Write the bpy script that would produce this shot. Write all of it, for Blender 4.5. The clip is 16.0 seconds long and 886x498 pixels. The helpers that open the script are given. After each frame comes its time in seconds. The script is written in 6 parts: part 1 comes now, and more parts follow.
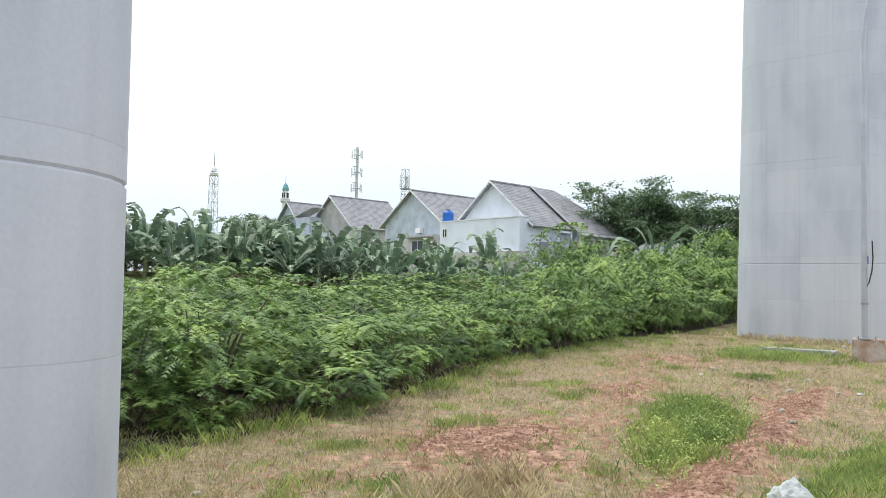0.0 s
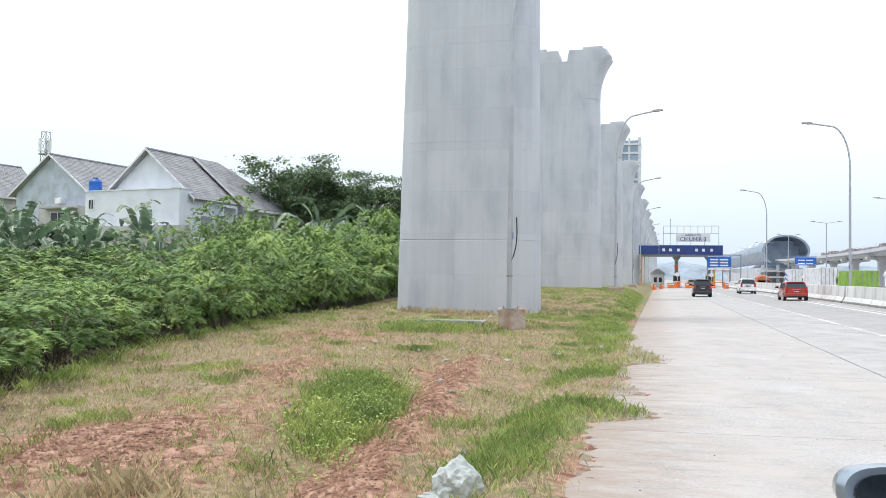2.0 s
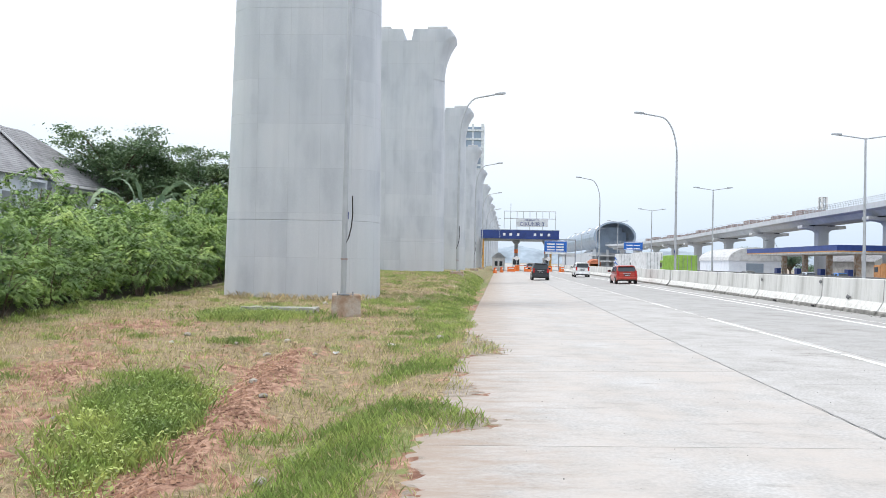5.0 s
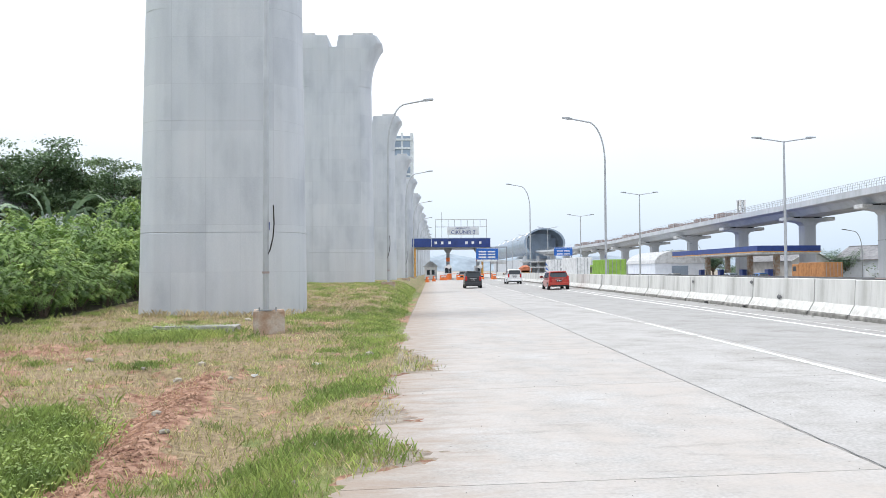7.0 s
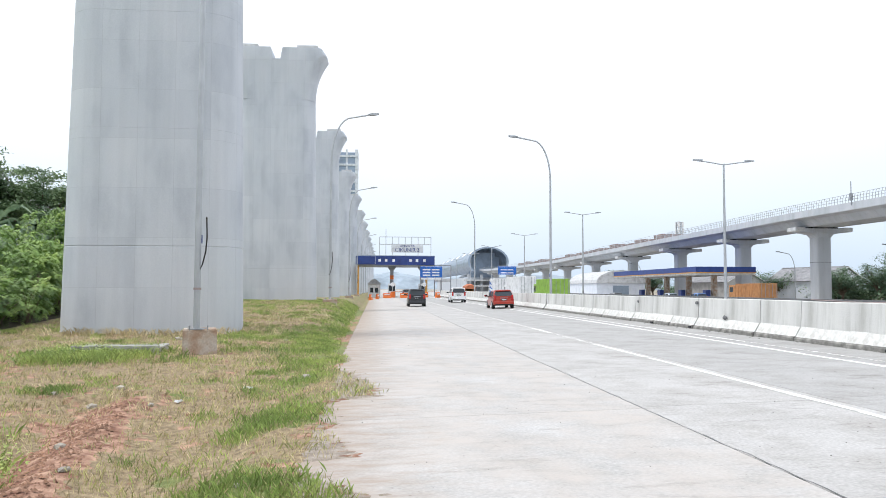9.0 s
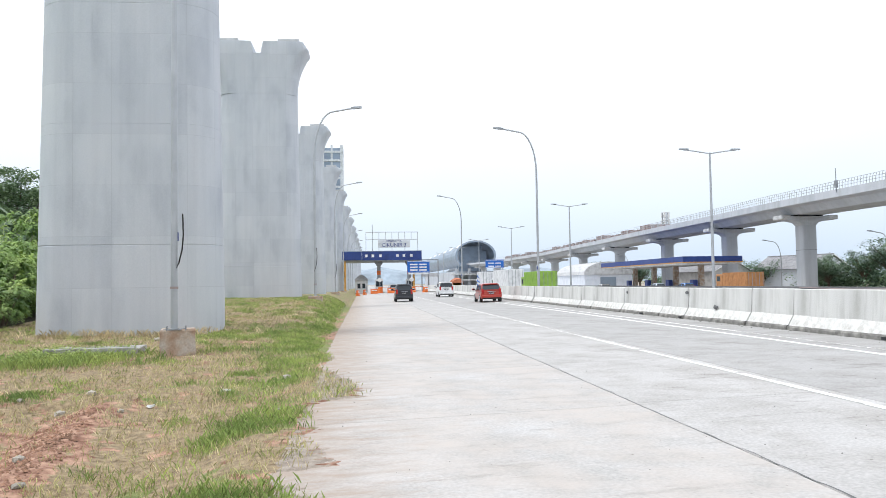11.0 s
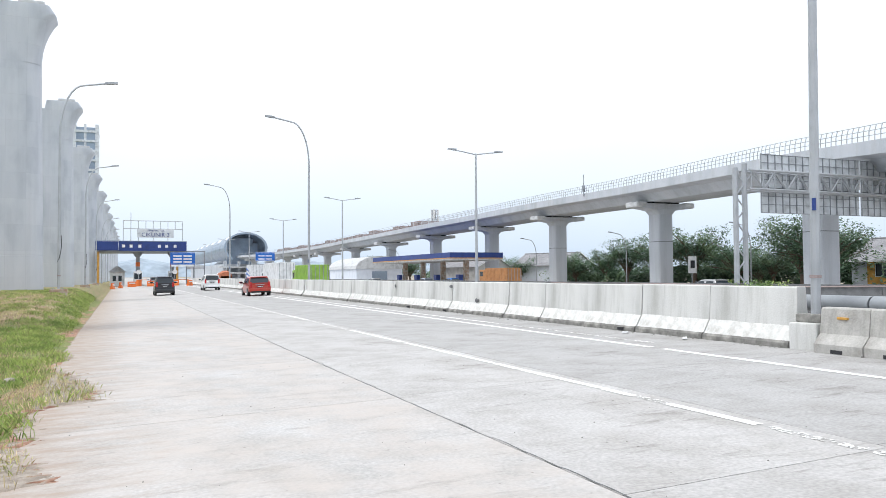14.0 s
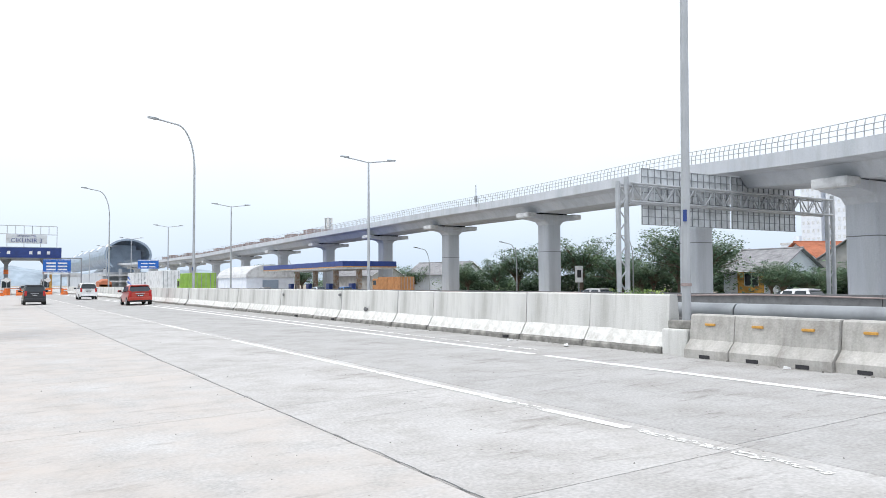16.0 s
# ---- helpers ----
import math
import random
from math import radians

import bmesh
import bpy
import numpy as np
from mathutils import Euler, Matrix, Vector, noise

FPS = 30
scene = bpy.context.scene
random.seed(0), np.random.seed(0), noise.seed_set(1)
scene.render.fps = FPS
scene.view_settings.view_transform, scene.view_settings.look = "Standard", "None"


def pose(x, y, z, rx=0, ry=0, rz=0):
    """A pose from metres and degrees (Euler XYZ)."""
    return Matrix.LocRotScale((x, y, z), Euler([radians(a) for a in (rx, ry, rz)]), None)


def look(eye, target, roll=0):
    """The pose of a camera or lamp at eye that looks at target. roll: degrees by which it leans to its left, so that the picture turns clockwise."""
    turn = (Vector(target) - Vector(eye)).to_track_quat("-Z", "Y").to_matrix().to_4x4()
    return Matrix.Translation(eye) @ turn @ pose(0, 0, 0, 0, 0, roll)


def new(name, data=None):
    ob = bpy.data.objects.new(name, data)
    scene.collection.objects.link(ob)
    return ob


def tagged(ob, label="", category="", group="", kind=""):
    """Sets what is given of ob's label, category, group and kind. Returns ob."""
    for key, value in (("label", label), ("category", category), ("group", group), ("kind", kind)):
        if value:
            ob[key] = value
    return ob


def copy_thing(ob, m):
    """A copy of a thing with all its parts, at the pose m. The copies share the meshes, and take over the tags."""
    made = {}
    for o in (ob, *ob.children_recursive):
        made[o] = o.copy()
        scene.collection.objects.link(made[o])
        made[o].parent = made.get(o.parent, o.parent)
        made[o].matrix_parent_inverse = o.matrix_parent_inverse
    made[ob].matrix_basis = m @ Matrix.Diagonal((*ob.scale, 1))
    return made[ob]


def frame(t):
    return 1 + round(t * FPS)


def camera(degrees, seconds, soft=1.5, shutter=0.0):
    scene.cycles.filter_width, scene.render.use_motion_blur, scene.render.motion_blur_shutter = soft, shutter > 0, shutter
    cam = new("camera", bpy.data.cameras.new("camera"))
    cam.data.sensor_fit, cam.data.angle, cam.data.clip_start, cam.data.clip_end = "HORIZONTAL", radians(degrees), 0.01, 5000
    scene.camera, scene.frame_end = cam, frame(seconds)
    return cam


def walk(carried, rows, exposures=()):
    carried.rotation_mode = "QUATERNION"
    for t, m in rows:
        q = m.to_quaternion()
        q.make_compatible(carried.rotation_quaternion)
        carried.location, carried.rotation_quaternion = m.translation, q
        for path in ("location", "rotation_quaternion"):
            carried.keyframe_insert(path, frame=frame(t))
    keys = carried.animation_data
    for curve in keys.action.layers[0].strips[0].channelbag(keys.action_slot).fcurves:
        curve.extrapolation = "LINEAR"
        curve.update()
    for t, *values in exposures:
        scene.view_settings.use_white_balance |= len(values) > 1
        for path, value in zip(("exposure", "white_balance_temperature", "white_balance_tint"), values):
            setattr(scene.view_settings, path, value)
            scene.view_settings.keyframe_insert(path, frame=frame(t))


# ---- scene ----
cam = camera(60.2, 16.0, soft=0.8)
PATH = [
    (0, (0.368, -10.884, 1.974), (-0.925, -9.362, 2.078), 1.3),
    (0.5, (0.119, -10.567, 1.925), (-0.945, -8.876, 2.022), 0.8),
    (1, (-0.023, -10.255, 1.876), (-0.911, -8.464, 1.945), 0.6),
    (1.5, (-0.096, -9.904, 1.862), (-0.86, -8.057, 1.925), 0.7),
    (2, (-0.211, -9.478, 1.813), (-0.755, -7.555, 1.88), 1.0),
    (2.5, (-0.312, -9.206, 1.809), (-0.694, -7.244, 1.871), 1.2),
    (3, (-0.304, -8.933, 1.799), (-0.608, -6.957, 1.848), 1.2),
    (3.5, (-0.237, -8.593, 1.814), (-0.484, -6.608, 1.844), 1.5),
    (3.7, (-0.209, -8.449, 1.823), (-0.434, -6.462, 1.844), 1.4),
    (6, (-0.237, -7.043, 1.816), (-0.302, -5.044, 1.855), 0.6),
    (6.5, (-0.224, -6.748, 1.811), (-0.221, -4.748, 1.853), -0.1),
    (7, (-0.205, -6.528, 1.832), (-0.175, -4.529, 1.889), -0.3),
    (7.5, (-0.221, -6.346, 1.826), (-0.17, -4.347, 1.89), 0.0),
    (8, (-0.25, -6.07, 1.831), (-0.154, -4.074, 1.914), 0.2),
    (8.5, (-0.247, -5.869, 1.82), (-0.097, -3.877, 1.912), 0.2),
    (9, (-0.184, -5.644, 1.83), (-0.008, -3.654, 1.934), 0.2),
    (11.5, (-0.047, -4.979, 1.817), (0.17, -2.992, 1.901), -1.1),
    (12, (-0.015, -4.903, 1.81), (0.248, -2.922, 1.889), -0.8),
    (12.5, (0.02, -4.857, 1.809), (0.404, -2.895, 1.881), -0.6),
    (13, (0.052, -4.841, 1.809), (0.558, -2.907, 1.878), -0.5),
    (13.5, (0.099, -4.794, 1.806), (0.742, -2.901, 1.872), -0.4),
    (14, (0.176, -4.725, 1.793), (0.953, -2.884, 1.86), -0.4),
    (14.5, (0.215, -4.726, 1.801), (1.076, -2.922, 1.871), -0.4),
    (15, (0.259, -4.728, 1.791), (1.181, -2.955, 1.868), -0.4),
    (15.5, (0.349, -4.709, 1.784), (1.326, -2.966, 1.869), -0.5),
    (16, (0.404, -4.683, 1.767), (1.427, -2.966, 1.856), -0.3),
]
walk(cam, [(t, look(e, g, r)) for t, e, g, r in PATH])

# ---- light ----
SUN_EL, SUN_AZ = 68.0, 262.0
world = bpy.data.worlds.new("world")
scene.world = world
world.use_nodes = True
wn, wl = world.node_tree.nodes, world.node_tree.links
sky = wn.new("ShaderNodeTexSky")
sky.sky_type, sky.sun_disc = "NISHITA", False
sky.sun_elevation, sky.sun_rotation = radians(SUN_EL), radians(SUN_AZ)
sky.air_density, sky.dust_density = 1.0, 4.0
dim = wn.new("ShaderNodeVectorMath")
dim.operation = "SCALE"
dim.inputs[3].default_value = 0.12
wl.new(sky.outputs[0], dim.inputs[0])
cloud = wn.new("ShaderNodeTexNoise")
cloud.inputs["Scale"].default_value, cloud.inputs["Detail"].default_value = 1.6, 5
cramp = wn.new("ShaderNodeValToRGB")
cramp.color_ramp.elements[0].position, cramp.color_ramp.elements[0].color = 0.3, (0.955, 1.03, 1.14, 1)
cramp.color_ramp.elements[1].position, cramp.color_ramp.elements[1].color = 0.62, (1.085, 1.13, 1.185, 1)
wl.new(cloud.outputs["Fac"], cramp.inputs[0])
overcast = wn.new("ShaderNodeMix")
overcast.data_type = "RGBA"
overcast.inputs[0].default_value = 0.86
wl.new(dim.outputs[0], overcast.inputs[6])
wl.new(cramp.outputs[0], overcast.inputs[7])
wco = wn.new("ShaderNodeTexCoord")
wsep = wn.new("ShaderNodeSeparateXYZ")
wl.new(wco.outputs["Generated"], wsep.inputs[0])
wramp = wn.new("ShaderNodeValToRGB")
wramp.color_ramp.elements[0].position, wramp.color_ramp.elements[0].color = 0.0, (0.62, 0.70, 0.78, 1)
wramp.color_ramp.elements[1].position, wramp.color_ramp.elements[1].color = 0.24, (1, 1, 1, 1)
wl.new(wsep.outputs[2], wramp.inputs[0])
haze = wn.new("ShaderNodeMix")
haze.data_type, haze.blend_type = "RGBA", "MULTIPLY"
haze.inputs[0].default_value = 1.0
wl.new(overcast.outputs[2], haze.inputs[6])
wl.new(wramp.outputs[0], haze.inputs[7])
wl.new(haze.outputs[2], wn["Background"].inputs[0])
wn["Background"].inputs[1].default_value = 1.0
sun = new("sun", bpy.data.lights.new("sun", "SUN"))
sun.data.energy, sun.data.angle, sun.data.color = 1.5, radians(14), (1.0, 0.985, 0.965)
sun.matrix_basis = look((0, 0, 60), (60 * math.sin(radians(SUN_AZ)) / -math.tan(radians(SUN_EL)), 60 * math.cos(radians(SUN_AZ)) / -math.tan(radians(SUN_EL)), 0))
scene.view_settings.exposure = 0.30


# ---- materials ----
def material(name, base, rough=0.8, metal=0.0, dark=None, light=None, scale=2.0, fine=40.0, bump=0.15, stretch=(1, 1, 1), amount=1.0,
             per_object=0.0, per_island=0.0, subsurface=0.0, coat=0.0):
    """Colour broken up by broad stains and fine grain, with a little relief."""
    m = bpy.data.materials.new(name)
    m.use_nodes = True
    n, l = m.node_tree.nodes, m.node_tree.links
    p = n["Principled BSDF"]
    p.inputs["Roughness"].default_value, p.inputs["Metallic"].default_value = rough, metal
    p.inputs["Coat Weight"].default_value = coat
    co = n.new("ShaderNodeTexCoord")
    mp = n.new("ShaderNodeMapping")
    mp.inputs["Scale"].default_value = stretch
    l.new(co.outputs["Object"], mp.inputs[0])
    a, b = n.new("ShaderNodeTexNoise"), n.new("ShaderNodeTexNoise")
    a.inputs["Scale"].default_value, a.inputs["Detail"].default_value = scale, 6
    b.inputs["Scale"].default_value, b.inputs["Detail"].default_value = fine, 3
    l.new(mp.outputs[0], a.inputs[0])
    l.new(co.outputs["Object"], b.inputs[0])
    dark = dark or tuple(c * 0.72 for c in base)
    light = light or tuple(min(1, c * 1.15) for c in base)
    r = n.new("ShaderNodeValToRGB")
    e = r.color_ramp.elements
    e[0].position, e[0].color = 0.28, (*dark, 1)
    e[1].position, e[1].color = 0.72, (*light, 1)
    mid = e.new(0.5)
    mid.color = (*base, 1)
    l.new(a.outputs["Fac"], r.inputs[0])
    mix = n.new("ShaderNodeMix")
    mix.data_type, mix.blend_type = "RGBA", "OVERLAY"
    mix.inputs[0].default_value = 0.35 * amount
    l.new(r.outputs[0], mix.inputs[6])
    l.new(b.outputs["Fac"], mix.inputs[7])
    out = mix.outputs[2]
    if per_object or per_island:
        src = n.new("ShaderNodeObjectInfo" if per_object else "ShaderNodeNewGeometry")
        hs = n.new("ShaderNodeHueSaturation")
        mr = n.new("ShaderNodeMapRange")
        k = per_object or per_island
        mr.inputs[3].default_value, mr.inputs[4].default_value = 1 - k, 1 + k
        l.new(src.outputs["Random" if per_object else "Random Per Island"], mr.inputs[0])
        l.new(mr.outputs[0], hs.inputs["Value"])
        l.new(out, hs.inputs["Color"])
        out = hs.outputs[0]
    l.new(out, p.inputs["Base Color"])
    if bump:
        bp = n.new("ShaderNodeBump")
        bp.inputs["Strength"].default_value, bp.inputs["Distance"].default_value = bump, 0.02
        l.new(b.outputs["Fac"], bp.inputs["Height"])
        l.new(bp.outputs[0], p.inputs["Normal"])
    if subsurface:
        tr = n.new("ShaderNodeBsdfTranslucent")
        l.new(out, tr.inputs[0])
        ms = n.new("ShaderNodeMixShader")
        ms.inputs[0].default_value = subsurface
        l.new(p.outputs[0], ms.inputs[1])
        l.new(tr.outputs[0], ms.inputs[2])
        l.new(ms.outputs[0], n["Material Output"].inputs[0])
    return m


CONC = material("pier_concrete", (0.56, 0.59, 0.635), 0.85, scale=0.7, fine=22, bump=0.06, stretch=(1, 1, 0.4), dark=(0.45, 0.48, 0.53), light=(0.60, 0.62, 0.66), amount=.35)
CONC_DARK = material("joint_shadow_concrete", (0.16, 0.165, 0.17), 0.95, scale=3)
VIA = material("viaduct_concrete", (0.50, 0.525, 0.565), 0.85, scale=0.4, fine=12, stretch=(1, 1, 0.3), dark=(0.43, 0.46, 0.495), light=(0.55, 0.57, 0.605), amount=.5)
PAD = material("pale_cast_concrete", (0.58, 0.59, 0.60), 0.8, scale=1.5)
WALLC = material("barrier_concrete", (0.66, 0.66, 0.645), 0.9, scale=1.1, amount=.5, fine=30, stretch=(1, 1, 0.35), dark=(0.48, 0.48, 0.46), light=(0.72, 0.72, 0.70), bump=0.25, per_object=0.06)
LIMEW = material("limewashed_concrete", (0.68, 0.68, 0.66), 0.9, scale=5.0, fine=18, dark=(0.56, 0.55, 0.52), light=(0.84, 0.84, 0.82), bump=0.35, per_object=0.05)
KERB = material("stained_kerb_concrete", (0.24, 0.235, 0.22), 0.95, scale=3, fine=14, dark=(0.10, 0.10, 0.09), light=(0.40, 0.39, 0.36), bump=0.5)
OLDC = material("old_precast_concrete", (0.43, 0.42, 0.40), 0.92, scale=2.2, fine=25, dark=(0.30, 0.285, 0.26), light=(0.51, 0.50, 0.475), bump=0.3, per_object=0.10, amount=.6)
RUSTBOX = material("soil_stained_concrete", (0.44, 0.35, 0.28), 0.95, scale=2.2, fine=20, dark=(0.32, 0.185, 0.115), light=(0.55, 0.53, 0.50), bump=0.3)
STEEL = material("galvanised_steel", (0.44, 0.46, 0.485), 0.5, metal=0.5, scale=1.2, fine=60, bump=0.01, amount=.25, dark=(0.37, 0.39, 0.415))
STEELD = material("grey_painted_steel", (0.30, 0.32, 0.34), 0.55, metal=0.3, scale=1.5, fine=60, bump=0.01, amount=.3)
PANELB = material("sign_back_aluminium", (0.66, 0.69, 0.72), 0.55, metal=0.1, scale=1.5, bump=0.02, amount=.4)
PAINT = material("road_paint", (0.84, 0.84, 0.82), 0.75, scale=5, fine=30, dark=(0.50, 0.49, 0.46), light=(0.79, 0.79, 0.77), bump=0.1)
WHITE = material("white_plaster", (0.73, 0.775, 0.85), 0.85, scale=0.7, fine=20, dark=(0.64, 0.68, 0.74), light=(0.78, 0.81, 0.86), bump=0.06)
GREYW = material("grey_blue_plaster", (0.50, 0.56, 0.64), 0.85, scale=0.9, fine=20, bump=0.06)
BEIGE = material("bare_grey_plaster", (0.48, 0.47, 0.46), 0.9, scale=0.8, fine=18, bump=0.1)
ROOF = material("grey_brown_roof_tile", (0.315, 0.315, 0.33), 0.85, scale=1.2, fine=10, bump=0.3, per_island=0.05)
TEAL = material("weathered_teal_dome", (0.16, 0.36, 0.38), 0.6, scale=1.5, bump=0.05)
ROOFR = material("terracotta_roof_tile", (0.42, 0.15, 0.08), 0.85, scale=1.2, fine=10, bump=0.3)
ORANGEW = material("ochre_wall_paint", (0.62, 0.34, 0.09), 0.85, scale=1.2)
GLASS = material("dark_window_glass", (0.03, 0.04, 0.05), 0.08, scale=1, bump=0)
DARK = material("dark_recess", (0.035, 0.035, 0.04), 0.8, scale=3)
BLUE = material("blue_sign_sheet", (0.015, 0.13, 0.50), 0.45, scale=1, bump=0)
BLUED = material("deep_blue_fascia", (0.02, 0.05, 0.22), 0.45, scale=1, bump=0)
WHITEP = material("white_enamel", (0.78, 0.79, 0.80), 0.45, scale=1.5, bump=0)
ORANGE = material("orange_plastic", (0.75, 0.17, 0.03), 0.5, scale=3, bump=0.05)
YELLOW = material("amber_reflector", (0.58, 0.31, 0.07), 0.4, scale=3, bump=0.05)
TUBE = material("blue_grey_metal_cladding", (0.30, 0.37, 0.46), 0.4, metal=0.35, scale=0.2, bump=0.02)
BROWN = material("brown_painted_steel", (0.34, 0.275, 0.265), 0.7, scale=1.0)
RUBBER = material("black_rubber", (0.02, 0.02, 0.02), 0.85, scale=8)
BAG = material("wrinkled_white_plastic", (0.62, 0.66, 0.64), 0.4, scale=7, fine=30, bump=0.5, subsurface=0.2)
TARP = material("orange_tarpaulin", (0.48, 0.16, 0.08), 0.75, scale=1.5, bump=0.4)
STONE = material("pale_rubble", (0.40, 0.365, 0.315), 0.9, scale=6, bump=0.4, per_object=0.2)
BARK = material("grey_brown_bark", (0.17, 0.13, 0.10), 0.95, scale=6, fine=30, bump=0.6)
# leaf tones vary; the dark end is deepened to paint in shade between clumps
LEAF = material("feathery_green_leaf", (0.20, 0.325, 0.078), 0.5, scale=0.8, fine=5, bump=0, dark=(0.032, 0.082, 0.035), light=(0.52, 0.65, 0.185), per_island=0.2, subsurface=0.12)
RAINLEAF = material("rain_tree_leaf", (0.165, 0.25, 0.13), 0.6, scale=0.5, fine=6, bump=0, dark=(0.10, 0.17, 0.09), light=(0.27, 0.37, 0.165), per_island=0.25, subsurface=0.2)
LEAFD = material("dark_tree_leaf", (0.115, 0.19, 0.115), 0.6, scale=0.5, fine=6, bump=0, dark=(0.072, 0.132, 0.085), light=(0.20, 0.285, 0.14), per_island=0.25, subsurface=0.2)
BANANA = material("waxy_banana_leaf", (0.165, 0.25, 0.16), 0.5, scale=1.4, fine=9, bump=0.1, dark=(0.09, 0.155, 0.105), light=(0.33, 0.42, 0.27), per_object=0.35, subsurface=0.22)
MIDRIB = material("pale_leaf_midrib", (0.42, 0.48, 0.27), 0.5, scale=3, bump=0)
BANANAD = material("dry_banana_leaf", (0.26, 0.20, 0.12), 0.8, scale=2, bump=0.2)
STALK = material("banana_stalk", (0.17, 0.19, 0.09), 0.7, scale=4, bump=0.2)
GRASSG = material("green_grass_blade", (0.31, 0.40, 0.115), 0.6, scale=0.9, fine=9, bump=0, dark=(0.15, 0.235, 0.065), light=(0.50, 0.56, 0.18), per_island=0.4, subsurface=0.25)
GRASSD = material("dry_grass_blade", (0.56, 0.475, 0.29), 0.8, scale=0.9, fine=9, bump=0, dark=(0.33, 0.265, 0.14), light=(0.75, 0.655, 0.43), per_island=0.4, subsurface=0.2)

GRASSO = material("olive_grass_blade", (0.435, 0.43, 0.18), 0.7, scale=1.4, fine=9, bump=0, dark=(0.21, 0.23, 0.085), light=(0.64, 0.59, 0.31), per_island=0.4, subsurface=0.2)


def road_material(name="road_concrete", base=(0.47, 0.46, 0.452), dark=(0.42, 0.41, 0.40), light=(0.515, 0.507, 0.50)):
    """Broom-finished concrete: pale worn patches, tan dust, faint cross streaks."""
    m = material(name, base, 0.9, scale=0.5, fine=26, bump=0.3, stretch=(1.6, 0.7, 1), dark=dark, light=light, per_object=0.025)
    n, l = m.node_tree.nodes, m.node_tree.links
    p = n["Principled BSDF"]
    src = p.inputs["Base Color"].links[0].from_socket
    co = n.new("ShaderNodeTexCoord")
    mp = n.new("ShaderNodeMapping")
    mp.inputs["Scale"].default_value = (0.8, 3.6, 1)
    l.new(co.outputs["Object"], mp.inputs[0])
    st = n.new("ShaderNodeTexNoise")
    st.inputs["Scale"].default_value, st.inputs["Detail"].default_value, st.inputs["Roughness"].default_value = 0.9, 9, 0.72
    l.new(mp.outputs[0], st.inputs[0])
    blot = n.new("ShaderNodeTexNoise")
    blot.inputs["Scale"].default_value, blot.inputs["Detail"].default_value, blot.inputs["Roughness"].default_value = 1.1, 10, 0.65
    l.new(co.outputs["Object"], blot.inputs[0])
    pit = n.new("ShaderNodeTexVoronoi")
    pit.voronoi_dimensions = "2D"
    pit.inputs["Scale"].default_value = 3.6
    l.new(co.outputs["Object"], pit.inputs["Vector"])
    few = n.new("ShaderNodeMath")
    few.operation, few.inputs[1].default_value = "MULTIPLY_ADD", 0.45
    l.new(blot.outputs["Fac"], few.inputs[0])
    l.new(pit.outputs["Distance"], few.inputs[2])
    for sock, a, b, ca, k in ((st.outputs["Fac"], 0.34, 0.44, (0.58, 0.56, 0.54, 1), 0.75), (blot.outputs["Fac"], 0.36, 0.56, (0.82, 0.805, 0.785, 1), 0.9), (few.outputs[0], 0.205, 0.235, (0.36, 0.34, 0.32, 1), 0.85)):
        rr = n.new("ShaderNodeValToRGB")
        rr.color_ramp.elements[0].position, rr.color_ramp.elements[0].color = a, ca
        rr.color_ramp.elements[1].position, rr.color_ramp.elements[1].color = b, (1, 1, 1, 1)
        l.new(sock, rr.inputs[0])
        mul = n.new("ShaderNodeMix")
        mul.data_type, mul.blend_type = "RGBA", "MULTIPLY"
        mul.inputs[0].default_value = k
        l.new(src, mul.inputs[6])
        l.new(rr.outputs[0], mul.inputs[7])
        src = mul.outputs[2]
    l.new(src, p.inputs["Base Color"])
    return m


